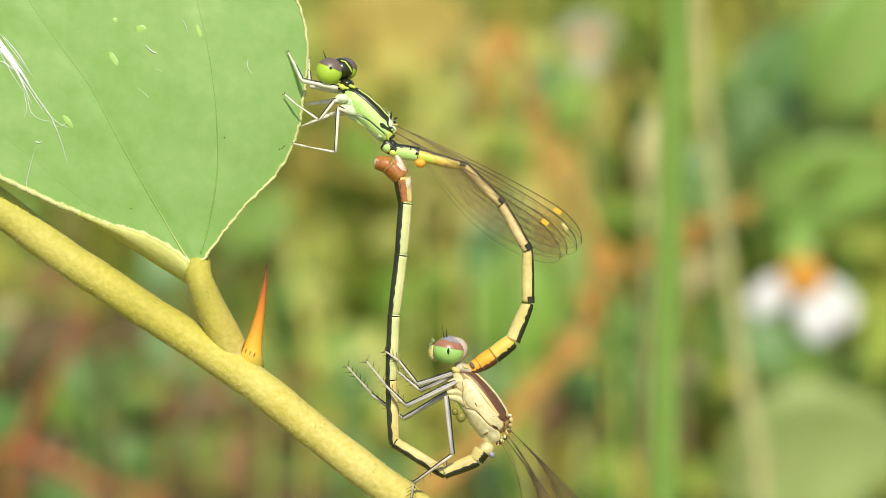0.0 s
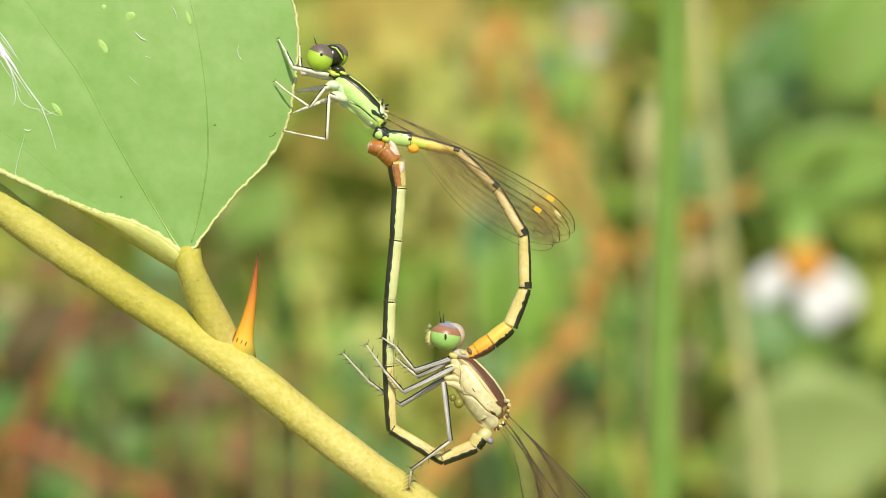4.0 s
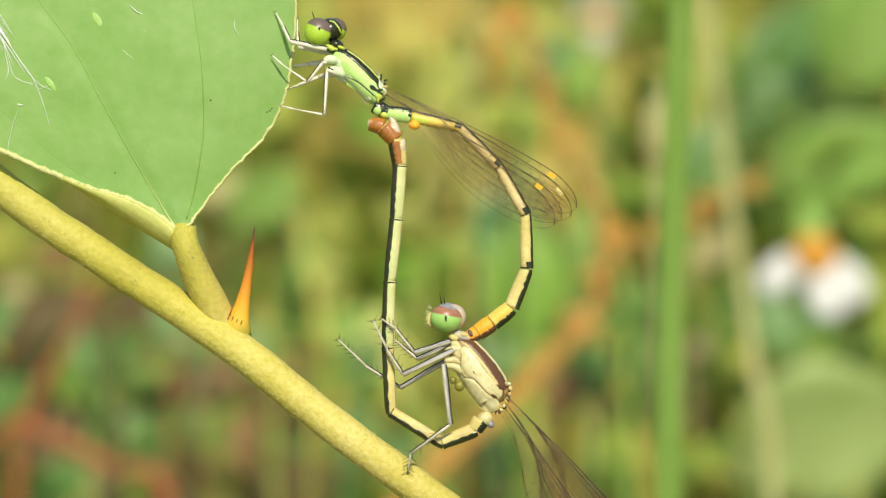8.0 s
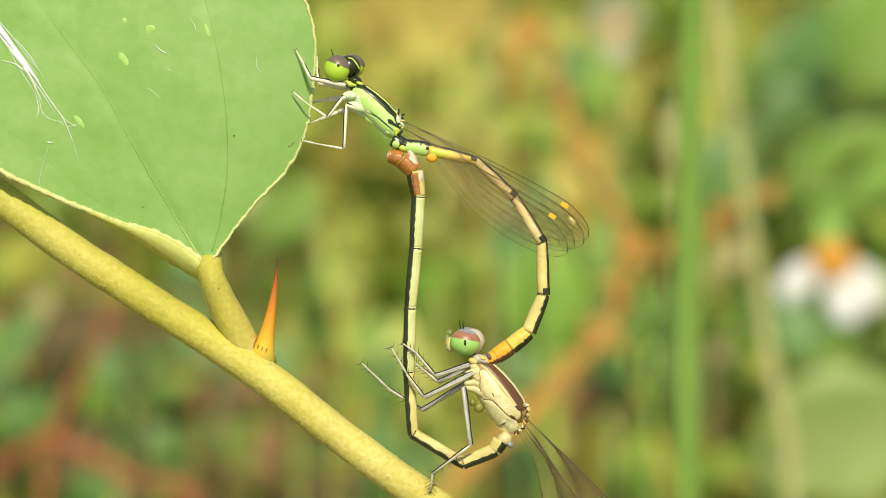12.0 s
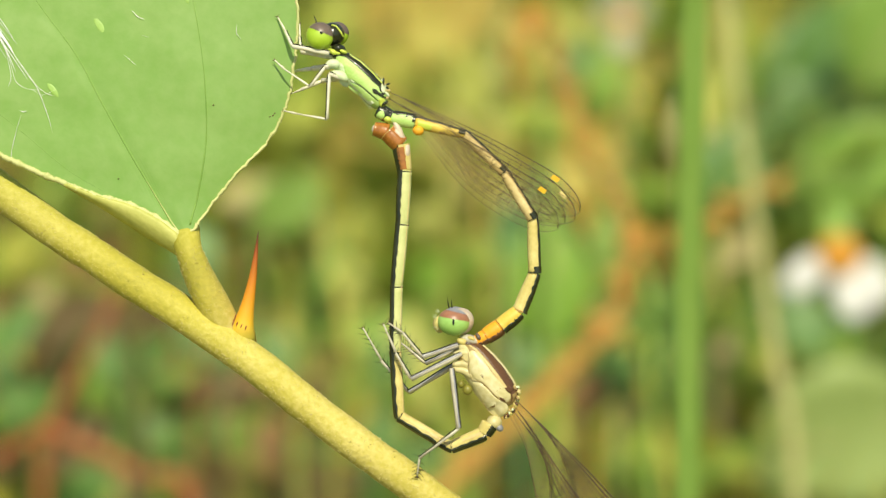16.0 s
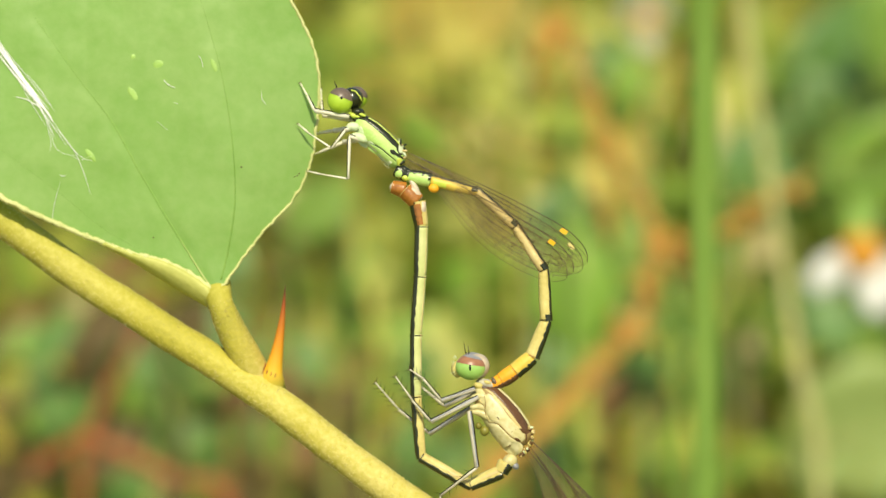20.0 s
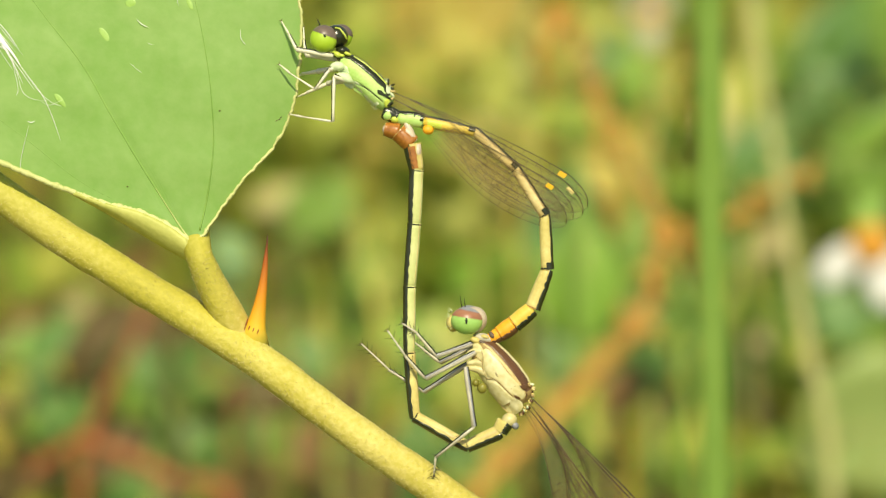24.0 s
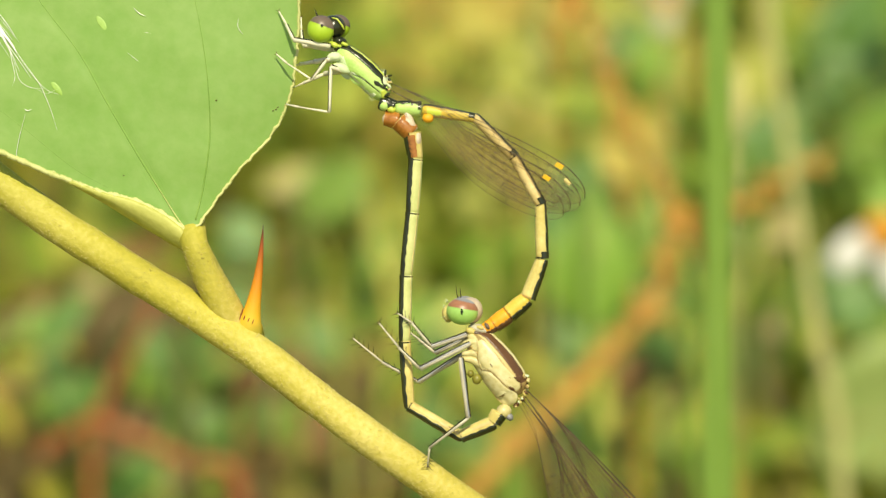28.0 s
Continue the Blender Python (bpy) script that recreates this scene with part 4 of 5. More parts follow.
def build_female():
    b = FEMALE_BASE
    ob = thing("female_damselfly", *b, "cream-yellow and brown female damselfly curled up to her mate", "damselfly")
    R = lambda pts, w=0.0: rel([(*p, w) for p in pts], b)
    axis = R([(0.78, -6.53), (1.09, -6.91), (1.51, -7.49), (1.96, -8.07), (2.38, -8.70), (2.65, -9.16), (2.76, -9.51)])
    rad = [(0.42, 0.4), (0.76, 0.62), (0.91, 0.76), (0.96, 0.82), (0.97, 0.78), (0.88, 0.62), (0.52, 0.4)]
    th = part("thorax", loft(axis, rad, sides=28), SEAM, ob)
    part("underside_plate", loft(axis[1:-1], rad[1:-1], 112, 236, 0.008, sides=10), THORAX_CREAM, th, "pale underside")
    part("dorsal_band", loft(axis[:-1], rad[:-1], -24, 22, 0.014, sides=6), THORAX_CREAM, th, "cream ridge along the back")
    part("shoulder_band", loft(axis[:-1], rad[:-1], 23, 58, 0.016, sides=6, wave=0.15), BROWN, th, "dark brown shoulder band")
    part("tan_band", loft(axis[:-1], rad[:-1], 58, 70, 0.012, sides=4, wave=0.3), TAN, th, "warm tan band below the shoulder")
    flat = lambda pts: [q[:2] for q in R(pts)]
    plate("upper_side_plate", axis, rad, flat([(0.84, -6.95), (1.18, -6.72), (1.60, -7.05), (2.20, -7.88), (2.90, -8.68), (3.06, -9.0), (2.82, -9.28), (2.25, -8.93), (1.7, -8.30), (1.22, -8.08), (0.98, -7.55)]), 0.03, THORAX_CREAM, th, "cream side plate")
    plate("lower_side_plate", axis, rad, flat([(1.14, -8.24), (1.66, -8.36), (2.36, -9.03), (2.90, -9.40), (2.82, -9.82), (2.40, -10.04), (2.08, -9.82), (1.66, -9.28), (1.24, -8.80)]), 0.03, THORAX_CREAM, th, "cream side plate")
    plate("side_spot", axis, rad, flat([(2.48, -8.99), (2.71, -9.08), (2.82, -9.22), (2.60, -9.19)]), 0.07, BROWN, th, "brown side spot")
    plate("band_end", axis, rad, flat([(2.75, -8.56), (3.04, -8.51), (3.18, -8.66), (2.97, -8.80)]), 0.07, BROWN, th, "dark end of the shoulder band")
    plate("front_plate", axis, rad, flat([(0.50, -6.50), (0.84, -6.50), (1.06, -6.85), (1.06, -7.31), (0.77, -7.19), (0.55, -6.84)]), 0.035, THORAX_CREAM, th, "cream front plate")
    hinge_bits(th, R, [(3.14, -8.42), (3.40, -8.72), (3.46, -9.05), (3.30, -9.35), (3.18, -9.62), (3.02, -9.88), (2.78, -10.02)], 30, (TAN, BROWN, CREAM, SEAM, PALE, BROWN, TAN), 41)
    for line, m in (([(1.16, -8.19), (1.70, -8.31), (2.39, -9.01), (2.96, -9.33)], SEAM), ([(0.96, -6.76), (1.03, -7.22), (1.00, -7.65), (1.19, -8.25)], SEAM), ([(0.44, -6.98), (0.78, -7.16), (1.03, -7.45)], TAN),
                    ([(0.38, -7.49), (0.71, -7.64), (1.05, -7.79)], TAN), ([(2.94, -8.65), (3.12, -8.96), (3.06, -9.30)], BROWN), ([(1.71, -9.28), (1.90, -9.62), (2.20, -9.92)], TAN), ([(1.62, -7.90), (1.72, -8.08)], BROWN)):
        groove(th, axis, rad, [q[:2] for q in R(line)], 0.024, m)
    for line, r in (([(1.45, -7.75), (0.85, -7.42), (0.22, -7.45)], 0.20), ([(1.35, -8.05), (0.80, -7.75), (0.20, -7.65)], 0.20), ([(1.30, -7.10), (0.80, -6.85), (0.26, -6.95)], 0.19)):
        for w in (0.4, -0.4):
            part("leg_socket", loft(smooth_line(R(line, w), 3), [r * q for q in (1.1, 1.15, 1.1, 1.0, 0.85, 0.7, 0.45)], sides=12), THORAX_CREAM, th, "thick cream leg base")
    part("tail_socket", ball(R([(2.25, -10.28)])[0], (0.38, 0.36, 0.38)), THORAX_CREAM, th, "pale ball joint behind the thorax")
    part("socket_cap", ball(R([(2.50, -10.53)])[0], (0.24, 0.18, 0.3), -50), BLUEGREY, th, "bluish grey cap at the joint")
    part("prothorax", ball(R([(1.08, -6.25)])[0], (0.55, 0.24, 0.4), -15), LEG_GREY, ob)
    for p, rx, ry, m in (([(0.67, -6.33)], 0.26, 0.16, CREAM), ([(1.13, -6.17)], 0.2, 0.1, CREAM), ([(0.96, -6.42)], 0.22, 0.07, EYE_GREY)):
        part("neck_fold", ball(R(p, 0.32)[0], (rx, ry, 0.14), -20), m, ob, "folded plate of the neck")
    part("neck_plate", ball(R([(1.48, -6.11)], 0.1)[0], (0.22, 0.13, 0.36), -55), EYE_GREY, ob)
    hd = part("head", ball(R([(0.63, -5.36)], -0.3)[0], (0.62, 0.66, 0.75), -10), PINK, ob)
    part("face", ball(R([(-0.45, -5.51)], -0.1)[0], (0.3, 0.42, 0.4), 10), CREAM, hd, "pale hairy face")
    for centre_at, w, r in (([(0.26, -5.38)], 0.35, 0.74), ([(0.38, -5.32)], -0.95, 0.72)):
        c = R(centre_at, w)[0]
        eye = part("eye", ball(c, (r * 1.05, r * 0.88, r * 0.85), -8, rows=16, cols=24), EYE_SOFT, hd, "soft green compound eye")
        part("eye_cap", ball(c, (r * 1.05, r * 0.88, r * 0.85), -10, rows=10, cols=24, top=0.26, grow=0.012), EYE_BROWN, eye, "brown upper half of the eye")
        part("eye_crown", ball(c, (r * 1.05, r * 0.88, r * 0.85), -14, rows=8, cols=24, top=0.76, grow=0.024), BLUEGREY, eye, "grey top of the eye")
        part("eye_spot", ball(tuple(np.array(c) + (0.0, 0.02, r * 0.84)), (0.06, 0.16, 0.03), 0), BLACK, eye)
    for line, dw in (([(0.07, -4.83), (-0.01, -4.49), (-0.06, -4.09)], 0.0), ([(0.19, -4.78), (0.16, -4.49), (0.14, -4.26)], -0.4)):
        part("antenna", loft(R(line, dw), [0.04, 0.025, 0.008], sides=5), BLACK, hd)
    bm = bmesh.new()
    rng = random.Random(9)
    for _ in range(34):
        a = rng.uniform(0.7, 1.45) * math.pi
        p = np.array(R([(-0.17, -5.34)])[0]) + np.array((0.42 * math.cos(a), 0.55 * math.sin(a), rng.uniform(-0.3, 0.4)))
        loft([p, p + np.array((math.cos(a), math.sin(a), rng.uniform(-0.4, 0.4))) * rng.uniform(0.12, 0.28)], [0.012, 0.004], sides=3, bm=bm)
    part("face_hair", bm, PALE, hd, "fine pale hairs")
    # two round mites under the thorax
    for p, r in (([(0.95, -8.68)], 0.24), ([(0.64, -8.41)], 0.17)):
        part("mite", ball(R(p, 0.3)[0], (r, r * 1.1, r)), MITE, ob, "round olive-green mite clinging to the thorax")
    # legs
    leg(ob, b, [(1.13, -6.28), (-1.25, -7.07), (-2.18, -5.91), (-2.88, -5.44)], (0.0, 0.3, 0.5, 0.45), LEG_GREY, spines=4, seed=2, band=BLUEGREY)
    leg(ob, b, [(0.96, -6.45), (-1.12, -7.44), (-1.91, -6.80), (-2.39, -6.42)], (-0.5, -0.9, -1.0, -1.1), LEG_GREY, spines=4, seed=3, band=BLUEGREY)
    leg(ob, b, [(0.66, -6.90), (-1.79, -8.12), (-2.68, -6.99), (-3.49, -5.69)], (0.45, 0.8, 0.7, 0.6), LEG_GREY, spines=4, swing="near", seed=4, band=BLUEGREY)
    leg(ob, b, [(0.31, -7.47), (-1.94, -8.86), (-3.70, -7.83), (-5.08, -6.60)], (-0.3, -0.6, -0.8, -0.8), LEG_GREY, spines=6, swing="far", seed=5, band=BLUEGREY)
    leg(ob, b, [(0.19, -7.61), (0.54, -10.50), (-1.37, -11.98), (-1.50, -12.93)], (0.6, 0.9, 0.5, 0.1), LEG_GREY, spines=5, seed=6, band=BLUEGREY)
    root = R([(3.42, -9.29)])[0]
    wing("forewing", ob, (root[0], root[1], 0.25), -46.5, 2.1, 11.5, 0, 21, 6, thick=1.9)
    wing("hindwing", ob, (root[0] - 0.30, root[1] - 0.34, 0.12), -55.0, 2.2, 11.0, 0, 22, 5, thick=1.9)
    wing("forewing", ob, (root[0], root[1], -0.25), -48.5, 2.1, 11.5, 0, 23, -5, thick=1.7)
    wing("hindwing", ob, (root[0] - 0.18, root[1] - 0.20, -0.12), -58.0, 2.2, 11.0, 0, 24, -4, thick=1.7)
    look_of = [(0.42, 0.36, CREAM), (0.36, 0.30, CREAM), (0.28, 0.28, CREAM), (0.27, 0.28, CREAM), (0.28, 0.30, CREAMGREEN), (0.30, 0.32, CREAMGREEN), (0.32, 0.34, CREAMGREEN), (0.36, 0.43, CREAM), (0.46, 0.46, RUST), (0.44, 0.33, RUST)]
    segs = []
    for i, (r0, r1, mat) in enumerate(look_of):
        n = chain_length("female", i)
        s = segment(ob, n, r0, r1, mat, stripe=((-88, 80) if i < 4 else (-88, 75)) if i < 8 else None, wave=0.45 if i < 2 else (0.8 if i < 4 else 0.5), collar=BLACK if i < 7 else CREAM, belly=(58, 112, RUST, 10) if i == 7 else ((95, 125, TAN, 7) if i in (1, 2) else None), swell=0.02, edge=TAN if 2 <= i <= 7 else None)
        segs.append(s)
    n8 = chain_length("female", 8)
    part("ovipositor", loft([(-0.05, -0.24, 0.10), (n8 * 0.3, -0.28, 0.14), (n8 * 0.65, -0.30, 0.14), (n8 * 0.95, -0.26, 0.08)], [(0.12, 0.16), (0.2, 0.26), (0.2, 0.26), (0.08, 0.14)], sides=12), PINK, segs[8], "pale egg-laying sheath")
    part("valve", loft([(0.0, -0.22, 0.10), (0.5, -0.42, 0.14), (0.95, -0.60, 0.12), (1.25, -0.74, 0.08)], [(0.12, 0.16), (0.18, 0.2), (0.13, 0.15), (0.04, 0.05)], sides=12), PINK, segs[8], "pinkish-white valve held against the mate")
    n7 = chain_length("female", 7)
    part("side_flap", loft([(n7 * 0.35, -0.14, 0.12), (n7 * 0.65, -0.20, 0.16), (n7 * 0.95, -0.26, 0.14)], [(0.1, 0.14), (0.2, 0.24), (0.18, 0.22)], sides=12), PINK, segs[7], "pale grey flap low on the side")
    part("tail_tip", ball((chain_length("female", 9) * 0.82, 0.0, 0), (0.24, 0.27, 0.24)), PINK, segs[9], "pinkish white tip")
    return ob, segs


MITE = material("olive_mite", (0.16, 0.15, 0.02), (0.3, 0.28, 0.06), 0.35, 3000, 500, 0.2)
male, male_segs, male_wings = build_male()
female, female_segs = build_female()


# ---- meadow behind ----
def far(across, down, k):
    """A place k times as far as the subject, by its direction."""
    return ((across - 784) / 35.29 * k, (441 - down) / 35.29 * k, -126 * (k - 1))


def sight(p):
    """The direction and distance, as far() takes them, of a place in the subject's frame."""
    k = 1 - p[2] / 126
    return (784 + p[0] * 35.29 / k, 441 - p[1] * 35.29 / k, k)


def ribbon(pts, widths, name, mat, parent, base, thick=0.3, cup=0.15):
    """A blade: a bent strip with a folded middle."""
    bm = bmesh.new()
    prev = None
    pts = [np.array(p) - np.array(base) for p in pts]
    for i, p in enumerate(pts):
        t = pts[min(i + 1, len(pts) - 1)] - pts[max(0, i - 1)]
        s = np.cross(t / (np.linalg.norm(t) + 1e-9), (0, 0, 1))
        s = s / (np.linalg.norm(s) + 1e-9)
        row = [bm.verts.new(Vector(p + s * widths[i] * f + np.array((0, 0, cup * widths[i] * abs(f) * 2))) * MM) for f in (-0.5, -0.25, 0, 0.25, 0.5)]
        if prev:
            for k in range(4):
                bm.faces.new((prev[k], prev[k + 1], row[k + 1], row[k]))
        prev = row
    ob = part(name, bm, mat, parent)
    ob.modifiers.new("thickness", "SOLIDIFY").thickness = thick * MM
    return ob


def to_ground(u, v, w):
    """v at which the subject's frame meets the ground below (u, w)."""
    return (-200 - w * math.sin(radians(20))) / math.cos(radians(20))


def stalk(name, line, radius, mat, label, category, group=""):
    """A rooted stalk; the last point goes on down to the ground."""
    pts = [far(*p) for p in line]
    u, v, w = pts[-1]
    pts.append((u, to_ground(u, v, w) - 3, w))
    sm = smooth_line(pts, 8)
    base = sm[-1]
    ob = thing(name, *base, label, category, group)
    n = len(sm)
    part("stalk", loft(sm, [radius * (0.55 + 0.45 * i / n) for i in range(n)], sides=8, origin=base), mat, ob)
    for i in range(6, n - 6, 9):
        part("node", loft([sm[i - 1], sm[i], sm[i + 1]], [radius * 0.7, radius * 1.15, radius * 0.7], sides=8, origin=base), mat, ob)
    return ob, base


def leaf_blade(bm, c, length, width, angle, tilt):
    """The blade of a herb leaf round c; gives the place where its stalk begins, and its direction."""
    a = radians(angle)
    d, s = np.array((math.cos(a), math.sin(a), tilt)), np.array((-math.sin(a), math.cos(a), 0.25))
    rows = []
    for i in range(13):
        x = i / 12
        half = width / 2 * (math.sin(math.pi * x ** 0.8) ** 0.75 if 0 < x < 1 else 0.02)
        rows.append([bm.verts.new(Vector(c + d * (x - 0.5) * length + s * half * f + np.array((0, 0, -0.06 * length * (x * 2 - 1) ** 2 + abs(f) * half * 0.2))) * MM) for f in (-1, -0.6, 0, 0.6, 1)])
    for r0, r1 in zip(rows, rows[1:]):
        for q in range(4):
            bm.faces.new((r0[q], r0[q + 1], r1[q + 1], r1[q]))
    return c - d * length / 2, d


def leaf_plant(place, length, width, angle, mat, label, tilt=0.0):
    """A rooted herb leaf: blade with a midrib on a thin stalk. Angle in degrees, in the picture's plane."""
    u, v, w = place
    foot = (u, to_ground(u, v, w) - 2, w - 4)
    ob = thing("herb_leaf", *foot, label, "leaf", "meadow herbs")
    bm = bmesh.new()
    c = np.array((u, v, w)) - np.array(foot)
    start, d = leaf_blade(bm, c, length, width, angle, tilt)
    bl = part("blade", bm, mat, ob)
    bl.modifiers.new("thickness", "SOLIDIFY").thickness = 0.0003
    part("midrib", loft([start, c, c + d * length * 0.48], [0.5, 0.35, 0.1], sides=5), STRAW, bl)
    part("leaf_stalk", loft(smooth_line([start, start * 0.5 + np.array((0, -2, -2)), (0, 0, 0)], 5), [0.8] * 11, sides=6), mat, ob)
    return ob


def leaf_crowd(leaves):
    """Many more herb leaves of the same kinds, joined."""
    bm, mats = bmesh.new(), []
    for place, length, width, angle, mat, tilt in leaves:
        done = len(bm.faces)
        c = np.array(place)
        start, d = leaf_blade(bm, c, length, width, angle, tilt)
        foot = np.array((place[0], to_ground(*place) - 2, place[2] - 4))
        loft(smooth_line([start, (start + foot) / 2 + np.array((0, -2, -2)), foot], 5), [0.8] * 11, sides=6, bm=bm)
        if mat not in mats:
            mats.append(mat)
        bm.faces.ensure_lookup_table()
        for f in bm.faces[done:]:
            f.material_index = mats.index(mat)
    ob = part("herb_crowd", bm, mats[0], None)
    for m in mats[1:]:
        ob.data.materials.append(m)
    ob.matrix_world = SUBJECT
    tagged(ob, "crowd of small herb leaves in many greens, golds and browns, some darkened in place of shade", "leaves", kind="stuff")


def build_flower(across, down, k, size, turn, label, colour):
    ob, base = stalk("daisy_flower", [(across + 4, down + 10, k), (across + 25, down + 220, k)], 0.9, HERB_LIGHT, label, "flower", "daisy heads")
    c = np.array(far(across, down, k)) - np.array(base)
    part("disc", ball(c, (0.32 * size, 0.3 * size, 0.3 * size)), DISC, ob, "orange-yellow flower disc")
    for i, (ang, ln, wd) in enumerate(turn):
        a = radians(ang)
        d, s = np.array((math.cos(a), math.sin(a), 0.35)), np.array((-math.sin(a), math.cos(a), 0))
        bm = bmesh.new()
        rows = []
        for x in np.linspace(0, 1, 9):
            half = wd / 2 * (0.35 + 0.65 * math.sin(math.pi * min(1, x * 0.8 + 0.12)) ** 0.6) * (1 if x < 0.9 else 0.75)
            rows.append([bm.verts.new(Vector(c + d * (0.2 * size + x * ln) + s * half * f + np.array((0, -0.15 * ln * x * x, 0.2 * half * (1 - f * f)))) * MM) for f in (-1, -0.5, 0, 0.5, 1)])
        for r0, r1 in zip(rows, rows[1:]):
            for q in range(4):
                bm.faces.new((r0[q], r0[q + 1], r1[q + 1], r1[q]))
        p = part("petal", bm, colour, ob)
        p.modifiers.new("thickness", "SOLIDIFY").thickness = 0.0003
    return ob


def build_meadow():
    # tall grass blades, leaning towards the camera as they rise
    for pts, width, mat, lab in (
        ([(19.9, 33.0, -84), (19.9, 24.5, -87), (19.9, 16.4, -90), (19.88, -2.4, -96), (20.05, -20.6, -102), (20.2, -32.0, -105), (20.5, -55.0, -110)], 2.5, BLADE_FAR, "tall upright green grass blade"),
        ([(35.6, 48.0, -238), (37.0, 33.0, -239), (38.0, 25.0, -240), (41.2, 0.2, -241), (44.2, -20.5, -242), (47.0, -40.0, -243)], 1.7, STRAW, "tall pale dry grass blade"),
    ):
        u, v, w = pts[-1]
        pts.append((u, to_ground(u, v, w) - 2, w))
        sm = smooth_line(pts, 6)
        ob = thing("grass_plant", *sm[-1], lab, "grass plant", "tall grass blades")
        n = len(sm)
        bl = ribbon(sm, [width * (0.8 + 0.3 * i / n) for i in range(n)], "blade", mat, ob, sm[-1])
        part("midrib", loft([(p[0], p[1], p[2] + 0.2) for p in sm], [width * 0.06] * n, sides=5, origin=sm[-1]), HERB_LIGHT, bl, "paler midrib of the blade")
    leaf_plant((43.3, 21.0, -392), 17, 7, 86, STRAW, "pale dry upright leaf among the grass")
    u, v = (72.09, -5.99, -378)[:2]
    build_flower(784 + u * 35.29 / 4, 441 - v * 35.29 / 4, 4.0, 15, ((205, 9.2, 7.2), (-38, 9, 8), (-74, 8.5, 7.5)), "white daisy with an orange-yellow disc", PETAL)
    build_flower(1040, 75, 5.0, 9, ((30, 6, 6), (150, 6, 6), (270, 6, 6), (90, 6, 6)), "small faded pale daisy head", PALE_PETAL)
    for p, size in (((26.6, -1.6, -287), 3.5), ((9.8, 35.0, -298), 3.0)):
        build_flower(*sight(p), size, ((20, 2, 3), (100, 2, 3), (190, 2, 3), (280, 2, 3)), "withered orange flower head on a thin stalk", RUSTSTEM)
    # rusty stems
    for line, r, mat, lab in (
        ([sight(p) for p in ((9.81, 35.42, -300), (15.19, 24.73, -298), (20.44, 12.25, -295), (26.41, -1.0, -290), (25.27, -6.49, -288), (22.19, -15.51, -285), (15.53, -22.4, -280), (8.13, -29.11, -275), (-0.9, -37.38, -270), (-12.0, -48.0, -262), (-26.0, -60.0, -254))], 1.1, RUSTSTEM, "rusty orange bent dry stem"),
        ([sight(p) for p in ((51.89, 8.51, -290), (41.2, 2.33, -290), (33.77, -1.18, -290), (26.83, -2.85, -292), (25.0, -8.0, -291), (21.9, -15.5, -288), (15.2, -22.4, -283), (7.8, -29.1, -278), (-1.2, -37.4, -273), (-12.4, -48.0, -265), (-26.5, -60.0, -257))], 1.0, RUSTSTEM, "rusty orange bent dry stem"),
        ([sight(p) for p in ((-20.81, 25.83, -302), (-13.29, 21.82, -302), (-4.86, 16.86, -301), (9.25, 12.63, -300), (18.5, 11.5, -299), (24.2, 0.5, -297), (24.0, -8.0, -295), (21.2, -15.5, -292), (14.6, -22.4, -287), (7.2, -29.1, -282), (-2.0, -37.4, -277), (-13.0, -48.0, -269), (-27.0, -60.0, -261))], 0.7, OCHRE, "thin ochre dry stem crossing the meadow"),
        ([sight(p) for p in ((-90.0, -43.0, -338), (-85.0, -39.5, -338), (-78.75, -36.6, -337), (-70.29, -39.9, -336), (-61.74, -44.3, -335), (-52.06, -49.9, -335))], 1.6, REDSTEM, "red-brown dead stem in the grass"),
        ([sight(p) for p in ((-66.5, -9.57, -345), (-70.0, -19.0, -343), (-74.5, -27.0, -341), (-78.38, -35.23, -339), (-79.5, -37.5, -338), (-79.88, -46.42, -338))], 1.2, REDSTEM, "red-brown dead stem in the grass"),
    ):
        stem, foot = stalk("dry_stem", line, r, mat, lab, "dry stem", "dry stems")
        rng = random.Random(int(abs(line[0][0])))
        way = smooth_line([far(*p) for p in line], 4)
        for c in way[1:-1] if mat is RUSTSTEM else []:    # shrivelled leaves along it
            a, ln = rng.uniform(0, 6.28), rng.uniform(1.5, 3.2)
            d, q = np.array((math.cos(a), math.sin(a), 0.3)), np.array((-math.sin(a), math.cos(a), 0.2)) * ln * 0.4
            mid = np.array(c) - np.array(foot) + d * ln * 0.5
            bm = bmesh.new()
            ring = [bm.verts.new(Vector(mid + d * ln * x + q * y + np.array((0, 0, 0.3 * ln * abs(y)))) * MM) for x, y in ((-0.5, 0), (-0.2, 0.8), (0.2, 1.0), (0.6, 0), (0.2, -1.0), (-0.2, -0.8))]
            centre = bm.verts.new(Vector(mid) * MM)
            for k in range(6):
                bm.faces.new((centre, ring[k], ring[(k + 1) % 6]))
            part("withered_leaf", bm, mat, stem).modifiers.new("thickness", "SOLIDIFY").thickness = 0.0003
